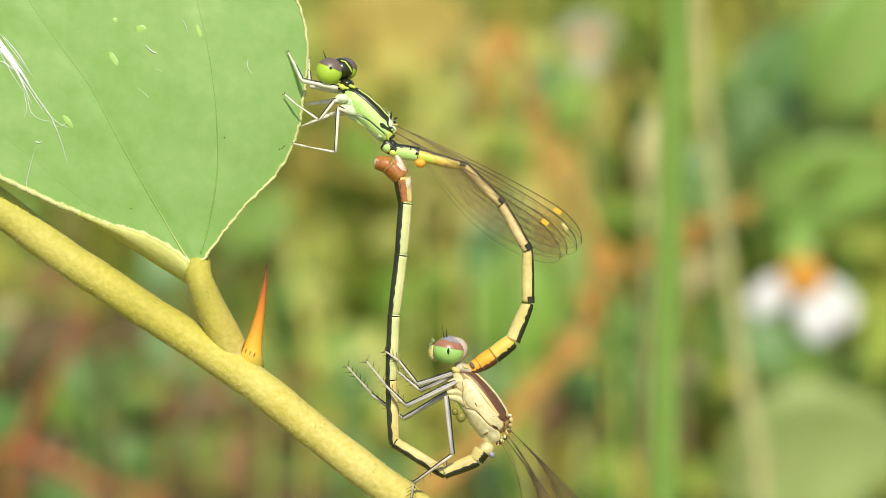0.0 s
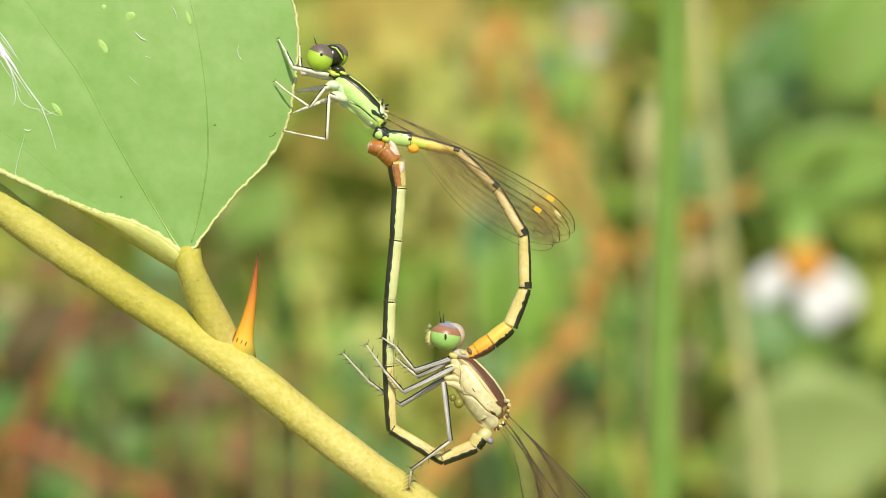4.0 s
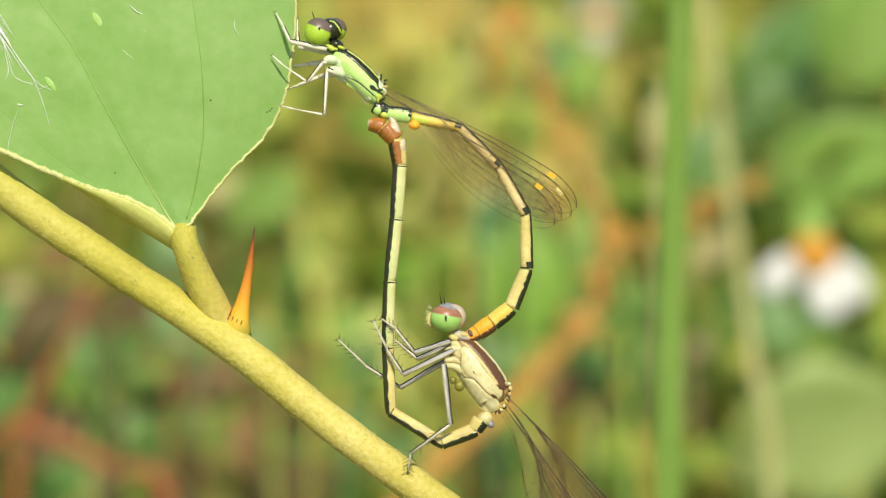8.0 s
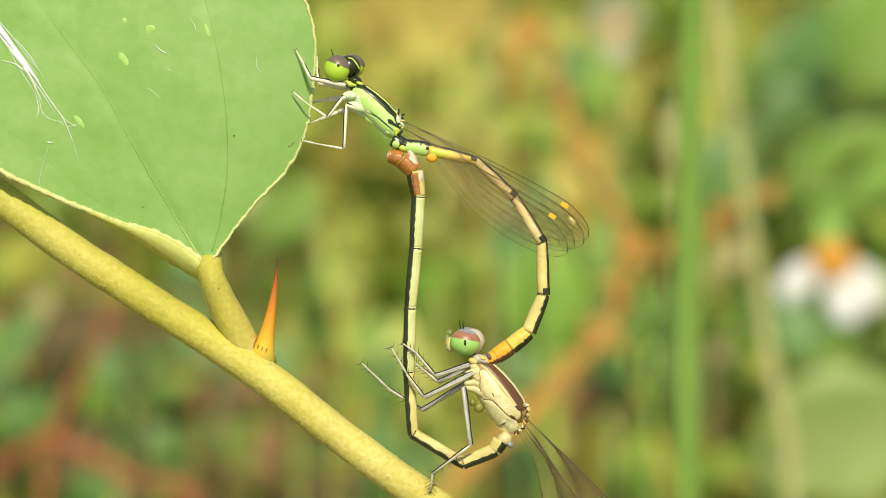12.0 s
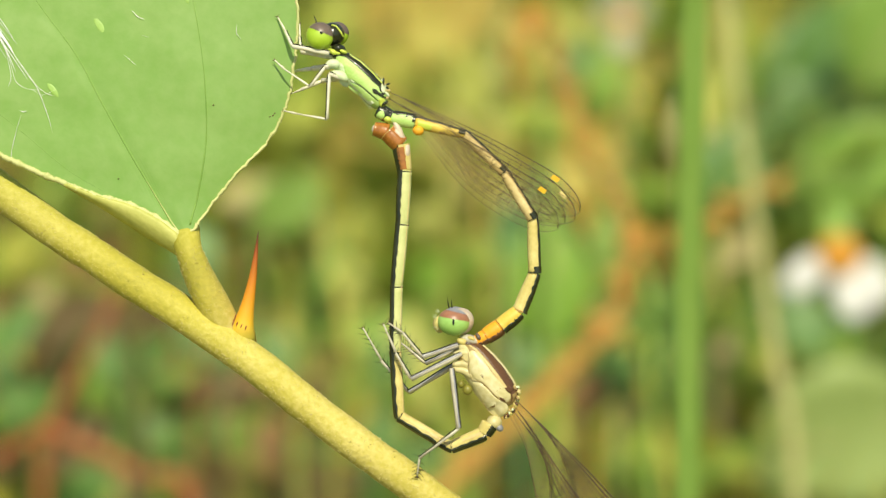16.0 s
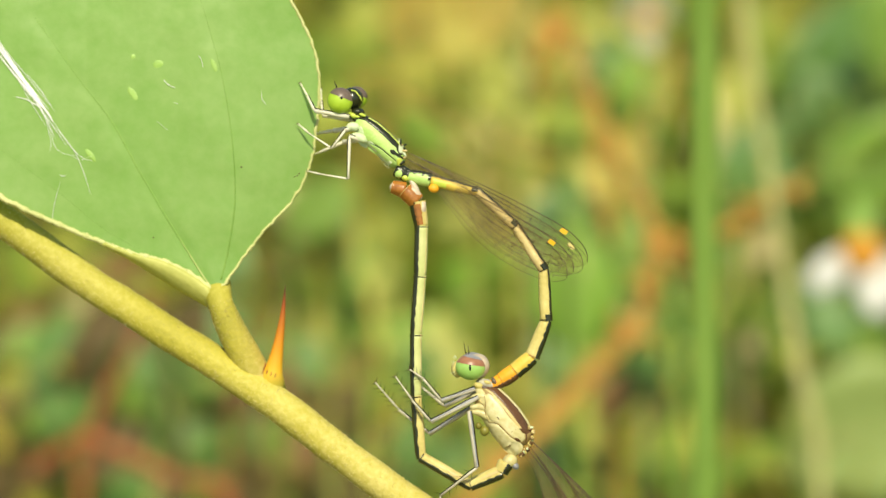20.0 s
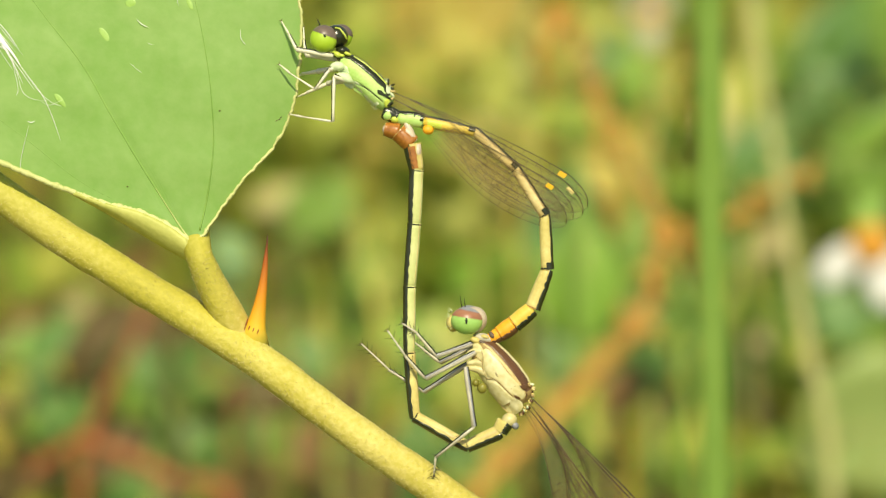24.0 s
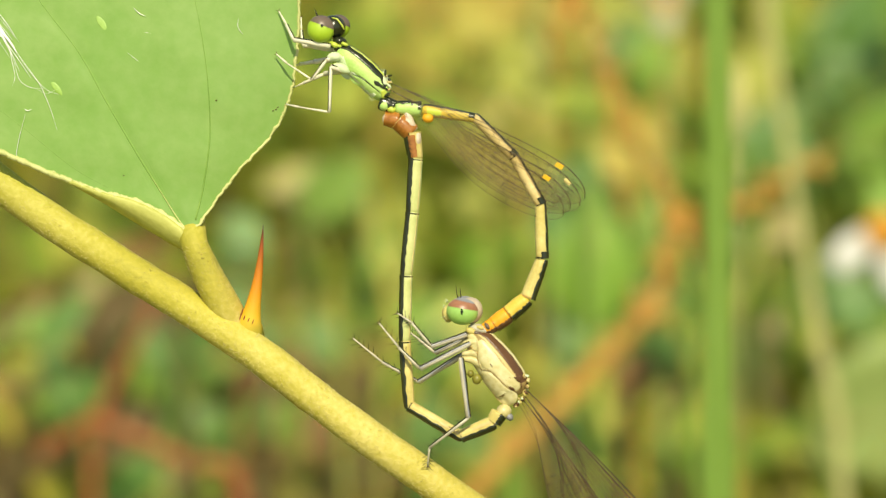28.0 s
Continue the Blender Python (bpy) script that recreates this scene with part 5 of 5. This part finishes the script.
    # thin culms among the leaves
    for line, r, mat, lab in (
        ([(700, -60, 3.2), (720, 200, 3.2), (735, 420, 3.2), (740, 700, 3.2)], 0.5, OLIVELEAF, "thin olive-green grass culm"),
        ([(900, -60, 3.6), (930, 150, 3.6), (965, 330, 3.6), (985, 600, 3.6)], 0.5, RUSTLEAF, "thin orange-brown dry culm"),
        ([(540, 300, 3.4), (640, 312, 3.4), (740, 340, 3.4), (800, 420, 3.4)], 0.45, OCHRE, "thin ochre bent dry culm"),
        ([(600, 560, 3.0), (560, 700, 3.0), (540, 880, 3.0)], 0.45, OLIVELEAF, "thin olive-green grass culm"),
        ([(1090, -50, 3.9), (1060, 180, 3.9), (1040, 420, 3.9), (1030, 800, 3.9)], 0.5, STRAW, "thin pale straw culm"),
        ([(840, -40, 4.0), (820, 240, 4.0), (830, 500, 4.0), (850, 800, 4.0)], 0.5, STRAW, "thin pale straw culm"),
        ([(330, 560, 3.5), (300, 700, 3.5), (290, 880, 3.5)], 0.5, REDSTEM, "thin red-brown dry culm"),
        ([(450, 480, 3.3), (470, 640, 3.3), (475, 880, 3.3)], 0.5, OLIVELEAF, "thin olive-green grass culm"),
    ):
        stalk("grass_culm", line, r, mat, lab, "grass culm", "grass culms")
    tones = (HERB_LIGHT, HERB_DARK, BLADE_FAR, OCHRE, PALELEAF)
    words = ("broad light-green herb leaf", "broad dark-green herb leaf", "mid-green upright herb leaf", "dry ochre-yellow herb leaf", "broad pale yellowish-green herb leaf")
    near = (
        (1440, 810, 4.2, 42, 34, 20, 4), (1490, 320, 4.8, 44, 20, 10, 0), (1400, 170, 5.2, 46, 36, 70, 1), (1540, 60, 4.8, 44, 30, 60, 2),
        (1015, 500, 4.6, 28, 17, 80, 2), (450, 390, 4.8, 22, 14, 40, 2), (200, 740, 4.6, 22, 16, 10, 1), (1540, 660, 4.8, 34, 16, 85, 1),
        (640, 690, 4.6, 24, 12, 15, 0), (1340, 640, 5.0, 30, 16, 80, 2), (300, 820, 4.8, 20, 12, 30, 2), (900, 850, 4.4, 26, 14, 0, 2),
    )
    back = (
        (700, 60, 5.4, 44, 30, 20, 3), (860, 130, 5.4, 30, 14, 80, 3), (640, 260, 5.2, 34, 16, 5, 3), (985, 320, 5.0, 18, 14, 40, 3),
        (1070, 180, 5.6, 34, 22, 70, 3), (560, 520, 5.0, 30, 20, 60, 0), (430, 640, 5.0, 26, 14, 20, 0), (120, 600, 5.0, 22, 12, 70, 3),
        (800, 480, 5.2, 30, 20, 30, 0), (830, 330, 5.2, 34, 14, 10, 3), (1060, 780, 4.8, 24, 12, 20, 3), (760, 180, 5.6, 26, 12, 60, 3),
    )
    low = (
        (60, 690, 4.6, 24, 14, 40, 1), (330, 720, 4.8, 22, 14, 70, 1), (130, 850, 4.3, 26, 14, 10, 1), (1060, 640, 4.8, 24, 14, 60, 1),
        (1000, 820, 4.6, 20, 12, 30, 1), (1290, 820, 4.8, 24, 12, 80, 1), (480, 860, 4.4, 20, 10, 20, 1), (760, 780, 4.8, 20, 12, 50, 2),
    )
    for place, ln, wd, ang, mat, lab in (
        ((13.4, -8.0, -312), 27, 15, 82, FRESH, "broad fresh-green herb leaf standing upright"), ((10.2, 1.0, -316), 20, 12, 70, TEAL, "soft blue-green herb leaf standing upright"),
        # dark green, brown and dull leaves here stand in for shaded gaps
        ((24.0, -26.0, -325), 13, 10, 20, HERB_DARK, "broad dark-green herb leaf"), ((20.0, -29.5, -322), 10, 8, 60, BROWNLEAF, "dead brown herb leaf"),
        ((-57.0, -14.5, -326), 10, 8, 40, SHADELEAF, "dull brown-green low herb leaf darkened in place of shade"), ((-45.0, -28.5, -322), 8, 13, 80, SHADELEAF, "dull brown-green low herb leaf darkened in place of shade"),
        ((-31.5, -31.5, -338), 12, 9, 30, SHADELEAF, "dull brown-green low herb leaf darkened in place of shade"), ((-17.5, -39.0, -337), 13, 9, 70, HERB_DARK, "broad dark-green herb leaf"),
        ((-27.0, -46.0, -335), 14, 9, 10, SHADELEAF, "dull brown-green low herb leaf darkened in place of shade"), ((-36.0, -23.0, -339), 11, 8, 120, HERB_DARK, "broad dark-green herb leaf"),
        ((-16.0, -25.0, -340), 11, 8, 60, HERB_DARK, "broad dark-green herb leaf"), ((72.0, -39.0, -352), 34, 30, 15, PALELEAF, "broad pale yellowish-green herb leaf"),
    ):
        leaf_plant(place, ln, wd, ang, mat, lab)
    for across, down, k, ln, wd, ang, tone in near + back + low:
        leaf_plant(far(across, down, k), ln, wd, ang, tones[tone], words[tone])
    # broken colour of the meadow: small leaves of many tones
    rng = random.Random(31)
    crowd = []

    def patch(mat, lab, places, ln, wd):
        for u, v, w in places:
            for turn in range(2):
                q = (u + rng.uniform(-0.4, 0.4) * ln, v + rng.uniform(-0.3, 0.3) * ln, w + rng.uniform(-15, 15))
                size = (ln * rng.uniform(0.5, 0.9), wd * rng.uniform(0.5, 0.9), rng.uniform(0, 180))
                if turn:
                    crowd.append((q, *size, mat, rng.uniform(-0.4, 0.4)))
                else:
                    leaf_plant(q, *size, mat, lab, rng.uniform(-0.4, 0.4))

    patch(GOLD, "small golden-yellow herb leaf", [(-26.86, 44.71, -520), (-4.88, 25.17, -530), (-15.36, 46.67, -540), (-23.71, 13.16, -520), (-13.09, -8.25, -520), (-2.27, 37.73, -560), (27.65, 15.50, -480), (38.18, 30.70, -520), (-48.32, -25.59, -500), (10.07, 19.43, -520), (11.67, -3.71, -510)], 17, 10)
    patch(RUSTLEAF, "withered orange-brown herb leaf", [(7.88, 48.43, -520), (21.87, 31.34, -520), (37.40, -8.09, -440), (19.85, -36.35, -460), (12.40, -46.06, -450), (-42.83, -46.95, -450), (1.78, -55.56, -420), (-27.21, -53.64, -430), (26.23, 14.11, -490)], 9, 6)
    patch(TEAL, "small soft blue-green herb leaf", [(-98.29, -27.57, -430), (-67.64, -5.75, -480), (-44.88, 4.52, -500), (-15.21, -44.77, -440), (20.15, -0.92, -480), (19.78, -49.72, -420), (85.03, 39.02, -490), (77.06, 31.25, -510), (6.80, 31.70, -550), (25.62, 42.78, -540)], 16, 11)
    patch(FRESH, "fresh bright-green herb leaf", [(-64.41, -48.01, -430), (-74.55, -39.05, -430), (-112.97, -27.31, -430), (-32.26, -36.70, -440), (14.80, -22.45, -470), (-2.61, -18.85, -480), (80.38, -0.72, -460), (33.64, 39.11, -500), (-38.59, -10.89, -490), (10.70, -56.93, -420)], 16, 10)
    patch(BROWNLEAF, "dead brown herb leaf", [(-109.64, -50.31, -420), (-95.95, -7.76, -470), (-107.19, -19.54, -460), (-51.67, -39.06, -460), (-64.27, -54.78, -400), (-40.72, -56.86, -410), (-83.24, -20.38, -470), (-93.89, -42.83, -450), (-104.41, -41.06, -430), (-60.94, -38.90, -460), (-115.31, -39.11, -440)], 17, 10)
    patch(TANLEAF, "pale tan dry leaf", [(-110.86, -15.19, -480), (-54.64, 7.61, -510), (-14.13, -22.71, -490), (59.50, -3.26, -470), (13.31, 48.15, -560), (-113.83, -24.72, -460), (53.35, -26.77, -440)], 13, 8)
    patch(OLIVELEAF, "olive-yellow low herb leaf", [(-32.75, 55.33, -560), (-17.76, 33.44, -560), (-8.32, 52.43, -570), (4.00, 43.74, -560), (-2.54, 14.27, -540), (6.27, 8.01, -530), (-14.46, 2.53, -530), (22.58, 51.02, -560), (14.46, 28.14, -560), (31.34, 5.80, -500), (-31.62, 2.86, -520), (-27.60, -16.64, -490), (11.20, -14.60, -490), (26.81, -22.40, -470), (-8.14, -32.48, -470)], 24, 14)
    # mostly lower left: dark leaves massed in place of the deep shade there
    patch(SHADELEAF, "dull brown-green low herb leaf darkened in place of shade", [(-102.48, -52.99, -400), (-93.36, -46.92, -410), (-80.97, -54.52, -400), (-71.51, -49.70, -410), (-111.22, -42.61, -420), (-100.48, -34.83, -430), (-84.08, -36.37, -430), (-79.08, -29.50, -440), (-111.83, -24.28, -450), (-59.48, -53.67, -400), (30.98, -56.19, -410), (22.72, -41.47, -440), (-27.66, -44.86, -430)], 22, 13)
    patch(SHADELEAF, "dull brown-green low herb leaf darkened in place of shade", [(-107.43, -53.55, -395), (-97.58, -48.30, -400), (-85.65, -49.68, -400), (-74.28, -55.26, -395), (-65.39, -47.38, -410), (-91.29, -40.48, -420), (-107.98, -30.93, -430), (-71.52, -43.28, -420), (-91.36, -24.40, -445)], 24, 15)
    patch(HERB_DARK, "broad dark-green herb leaf", [(49.84, -11.50, -440), (59.99, -21.43, -430), (73.60, -22.07, -440), (55.54, 19.75, -470), (60.98, 7.52, -460), (46.18, -31.14, -430), (18.10, -31.79, -450), (24.98, -56.09, -410), (37.58, -26.00, -430)], 20, 13)
    patch(PALEGOLD, "bleached golden dry leaf", [(6.29, 28.78, -545), (14.00, 34.99, -550), (10.61, 15.77, -540), (7.41, 5.96, -530), (17.56, 23.36, -545), (3.42, 40.27, -560), (23.51, 41.57, -560), (14.09, 8.84, -530), (27.16, 20.82, -540), (-1.14, 46.50, -560)], 19, 12)
    # nearer dark leaves that add to the painted lower-left shade
    patch(SHADELEAF, "dull brown-green low herb leaf darkened in place of shade", [(-88.33, -52.69, -380), (-78.70, -45.23, -385), (-89.28, -38.13, -400), (-73.43, -51.70, -380), (-66.66, -46.97, -390), (-95.73, -29.10, -410), (-59.17, -54.68, -385)], 26, 16)
    patch(BROWNLEAF, "dead brown herb leaf", [(-29.41, -53.21, -390), (-18.09, -50.79, -400), (-6.12, -54.62, -390), (3.29, -49.83, -400), (13.68, -54.83, -390), (-40.21, -47.88, -410), (24.85, -39.08, -430)], 20, 12)
    patch(OLIVELEAF, "olive-yellow low herb leaf", [(-6.47, 28.21, -550), (-1.22, 18.79, -540), (3.13, 8.92, -530), (-4.95, 0.91, -520), (5.87, -3.54, -520), (9.41, 25.77, -550), (-21.13, 9.91, -530), (-12.05, -6.15, -510)], 20, 13)
    patch(FRESH, "fresh bright-green herb leaf", [(-2.03, -11.55, -490), (8.17, -14.85, -480), (15.33, -22.01, -470), (3.28, -24.57, -470), (25.58, -10.45, -490), (36.67, -31.78, -450), (21.20, -31.64, -450)], 18, 12)
    patch(PALEGOLD, "bleached golden dry leaf", [(-1.87, 9.29, -500), (8.13, 16.45, -510), (0.80, -4.68, -490), (12.11, 4.94, -500), (-6.19, 21.19, -520), (17.28, 28.61, -530)], 17, 11)
    patch(OLIVELEAF, "olive-yellow low herb leaf", [(-5.47, 38.13, -520), (2.73, 17.42, -510), (-3.17, -2.32, -490), (12.29, 7.10, -500), (7.54, -12.03, -480), (22.69, 22.61, -510), (26.17, -6.98, -470), (-8.54, -23.14, -460), (-17.27, 41.99, -530), (-22.73, 3.73, -500)], 19, 12)
    patch(TEAL, "small soft blue-green herb leaf", [(13.97, -28.59, -420), (17.27, -38.88, -410), (9.99, -43.23, -405), (21.66, -24.18, -430), (-17.18, -48.57, -400)], 20, 13)
    patch(RUSTLEAF, "withered orange-brown herb leaf", [(-5.34, -49.34, -395)], 10, 7)
    patch(HERB_DARK, "broad dark-green herb leaf", [(-89.80, -23.89, -385), (-73.02, -29.43, -380), (-64.15, -22.39, -400), (-57.73, -39.33, -375), (-79.75, -48.34, -365), (-89.43, -38.76, -370), (-64.30, -47.31, -365)], 17, 11)
    patch(OLIVELEAF, "olive-yellow low herb leaf", [(0.44, -16.67, -480), (4.59, -8.69, -490), (-6.22, -20.36, -470), (-3.80, 15.54, -520), (4.78, 8.12, -510)], 18, 12)
    patch(FRESH, "fresh bright-green herb leaf", [(-6.47, -12.06, -470), (4.14, -13.64, -470), (14.50, -18.89, -460), (-1.10, -20.80, -450), (9.62, -8.57, -480), (-22.12, -18.05, -460)], 17, 11)
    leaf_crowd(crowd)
    # the uncounted rest: grass and low leaves
    rng = random.Random(8)
    bm = bmesh.new()
    for turn in range(17000):
        if turn < 2600:
            y = rng.uniform(0.28, 1.5)
            x = max(-0.4, min(0.4, rng.gauss(0, 0.14))) * (0.6 + y)
            if y < 0.47 and x < -0.03 and rng.random() < 0.8:
                continue
            h, wd = rng.uniform(0.03, 0.10), rng.uniform(0.0012, 0.0035)
        else:    # thinning out all around
            q, far_off = rng.uniform(0, 6.28), 0.15 + rng.expovariate(0.7)
            x, y = far_off * math.cos(q), 0.5 + far_off * math.sin(q)
            if 0.25 < y < 1.6 and abs(x) < 0.25 * (0.6 + y):
                continue
            h, wd = rng.uniform(0.04, 0.12), rng.uniform(0.004, 0.010)
            if -0.3 < y < 0.3 and abs(x) < 0.15:
                h *= 0.5
        a, ln = rng.uniform(0, 6.28), rng.uniform(0.2, 1.0)
        if y < 0.45:
            h *= 0.6
        prev = None
        for s in (0, 0.35, 0.7, 1.0):
            p = Vector((x + math.cos(a) * ln * h * s * s, y + math.sin(a) * ln * h * s * s, h * s))
            o = Vector((-math.sin(a), math.cos(a), 0)) * wd * (1 - 0.9 * s)
            row = (bm.verts.new(p - o), bm.verts.new(p + o))
            if prev:
                bm.faces.new((prev[0], prev[1], row[1], row[0]))
            prev = row
    g = part("meadow_grass", bm, GRASS, None)
    tagged(g, "mixed green and straw-coloured meadow grass", "grass", kind="stuff")
    bm = bmesh.new()
    for turn in range(7600):
        if turn < 3600:
            y = rng.uniform(0.3, 1.5)
            x = max(-0.4, min(0.4, rng.gauss(0, 0.14))) * (0.6 + y)
            if y < 0.47 and x < -0.03 and rng.random() < 0.7:
                continue
        else:
            q, far_off = rng.uniform(0, 6.28), 0.15 + rng.expovariate(1.0)
            x, y = far_off * math.cos(q), 0.5 + far_off * math.sin(q)
            if 0.0 < y < 1.6 and abs(x) < 0.25 * (0.6 + y):
                continue
        z, ln, wd = rng.uniform(0.005, 0.06), rng.uniform(0.005, 0.013), rng.uniform(0.003, 0.008)
        if y < 0.45:
            z *= 0.5
        m = Matrix.Translation((x, y, z)) @ Euler((rng.uniform(-0.3, 1.1), rng.uniform(-0.5, 0.5), rng.uniform(0, 6.28))).to_matrix().to_4x4()
        ring = [bm.verts.new(m @ Vector((wd * math.cos(q), ln * math.sin(q), 0.15 * wd * math.cos(2 * q)))) for q in [2 * math.pi * k / 8 for k in range(8)]]
        bm.faces.new(ring)
    g = part("low_herbs", bm, HERB, None)
    tagged(g, "dense low green herb leaves", "leaves", kind="stuff")


build_meadow()


# ---- what moves ----
RELEASES = (-0.75, 1.25, 3.2, 5.35, 7.25, 9.15, 11.2, 13.15, 15.2, 17.2, 19.15, 21.2, 23.2, 25.25, 27.35, 29.3)
BEAT = ((0.0, 2.0), (0.15, 1.2), (0.35, 0.0), (0.55, 0.1), (0.75, 0.26), (0.95, 0.54), (1.15, 0.95), (1.35, 1.35), (1.55, 1.8), (1.75, 2.0))


# slow drift of the hanging pair: seconds, then u and v at its upper and its lower end
DRIFT = [
    (0, -0.28, -0.01, -0.48, -0.02),
    (1.5, -0.21, -0.00, -0.44, -0.03),
    (3.5, -0.17, 0.16, -0.24, 0.14),
    (6, -0.18, 0.03, -0.28, -0.06),
    (8, -0.09, 0.07, -0.16, -0.01),
    (10, -0.05, 0.06, -0.10, 0.04),
    (12, -0.04, 0.10, -0.13, 0.08),
    (13.5, -0.08, 0.06, -0.05, 0.03),
    (15.5, 0.00, -0.01, -0.01, -0.01),
    (17.5, -0.01, 0.04, -0.04, 0.05),
    (19.5, -0.05, 0.00, -0.05, 0.02),
    (21.5, 0.06, 0.02, 0.05, 0.00),
    (22.5, 0.10, -0.05, 0.02, -0.08),
    (24.5, 0.27, 0.07, 0.09, -0.02),
    (26, 0.22, 0.11, -0.00, 0.02),
    (28, 0.34, 0.12, 0.12, 0.03),
]


def motions():
    """The male's pumping abdomen, his wings, and the female who swings with it."""
    times, flex = [0.0], [float(np.interp(0.75, *zip(*BEAT)))]
    for start in RELEASES:
        for dt, s in BEAT:
            t = round(start + dt, 2)
            if 0.05 < t < 27.95 and t > times[-1] + 0.05:
                times.append(t)
                flex.append(s)
    times.append(28.0)
    flex.append(float(np.interp(0.65, *zip(*BEAT))))
    blend = lambda poses, s: poses[0] * (1 - s) + poses[1] * s if s < 1 else poses[1] * (2 - s) + poses[2] * (s - 1)

    slow = np.array(DRIFT)

    def drifted(points, t, start=0.0):    # start: share of the drift at the first joint
        d = [np.interp(t, slow[:, 0], slow[:, c]) for c in range(1, 5)]
        out = points.copy()
        for i in range(len(out)):
            f = min(1.0, max(0.0, (out[i][1] + 7.0) / 9.4))
            g = min(1.0, start + i / 3)
            out[i] += g * np.array((d[0] * f + d[2] * (1 - f), d[1] * f + d[3] * (1 - f)))
        return out

    def seat(s, t):    # the female's body: place and turn against the fully flexed pose
        ends = [np.array(e, float) for e in SHIFT["female"]]
        e, ref = drifted(blend(ends, s), t, 1.0), ends[2]
        turn = math.atan2(*(e[1] - e[0])[::-1]) - math.atan2(*(ref[1] - ref[0])[::-1])
        return Matrix.Translation((*(e[0] * MM), 0)) @ Matrix.Rotation(turn, 4, "Z")

    walk(female, [(t, SUBJECT @ seat(s, t)) for t, s in zip(times, flex)])
    for who, segs, base in (("male", male_segs, MALE_BASE), ("female", female_segs, None)):
        poses = [np.array(c, float) for c in CHAIN[who]]
        for i, seg in enumerate(segs):
            rows = []
            for t, s in zip(times, flex):
                p = drifted(blend(poses, s), t, 0.0 if who == "male" else 1.0)
                d = p[i + 1] - p[i]
                mid = (p[i] + p[i + 1]) / 2
                turn = math.atan2(d[1], d[0])
                start = mid - d / np.linalg.norm(d) * chain_length(who, i) / 2
                m = Matrix.Translation((*(start * MM), 0)) @ Matrix.Rotation(turn, 4, "Z")
                if who == "female":
                    m = seat(s, t).inverted() @ m
                else:
                    m = Matrix.Translation(Vector(base) * -MM) @ m
                rows.append((t, m))
            walk(seg, rows)
    # the female's feet: degrees of swing at the knee
    swings = {
        "far": ((0, 6), (3, 7), (6, 1), (13.3, 2), (14.9, 1), (15.2, -24), (15.5, -40), (15.65, -8), (15.8, 19), (16.1, 17), (16.5, 8), (18, 9), (20, 8), (22, 5), (25, 1), (27, -2), (28, -2)),
        "near": ((0, -8), (3, -6), (6, 1), (8, 5), (13.3, 0), (14.9, -2), (15.2, -18), (15.5, -32), (15.65, -12), (15.8, 5), (16.1, 8), (16.5, -4), (17, -6), (20, -3), (22, 0), (27, -7), (28, -7)),
    }
    for who, (parts, knee) in SWINGS.items():
        hinge = Matrix.Translation(knee)
        for ob in parts:
            walk(ob, [(t, hinge @ Matrix.Rotation(radians(-a), 4, "Z") @ hinge.inverted()) for t, a in swings[who]])
    for w in male_wings:
        rest = w.matrix_basis.copy()
        walk(w, [(t, Matrix.Translation(rest.translation) @ Matrix.Rotation(radians(5.2 * (1 - s / 2)), 4, "Z") @ rest.to_3x3().to_4x4()) for t, s in zip(times, flex)])


motions()
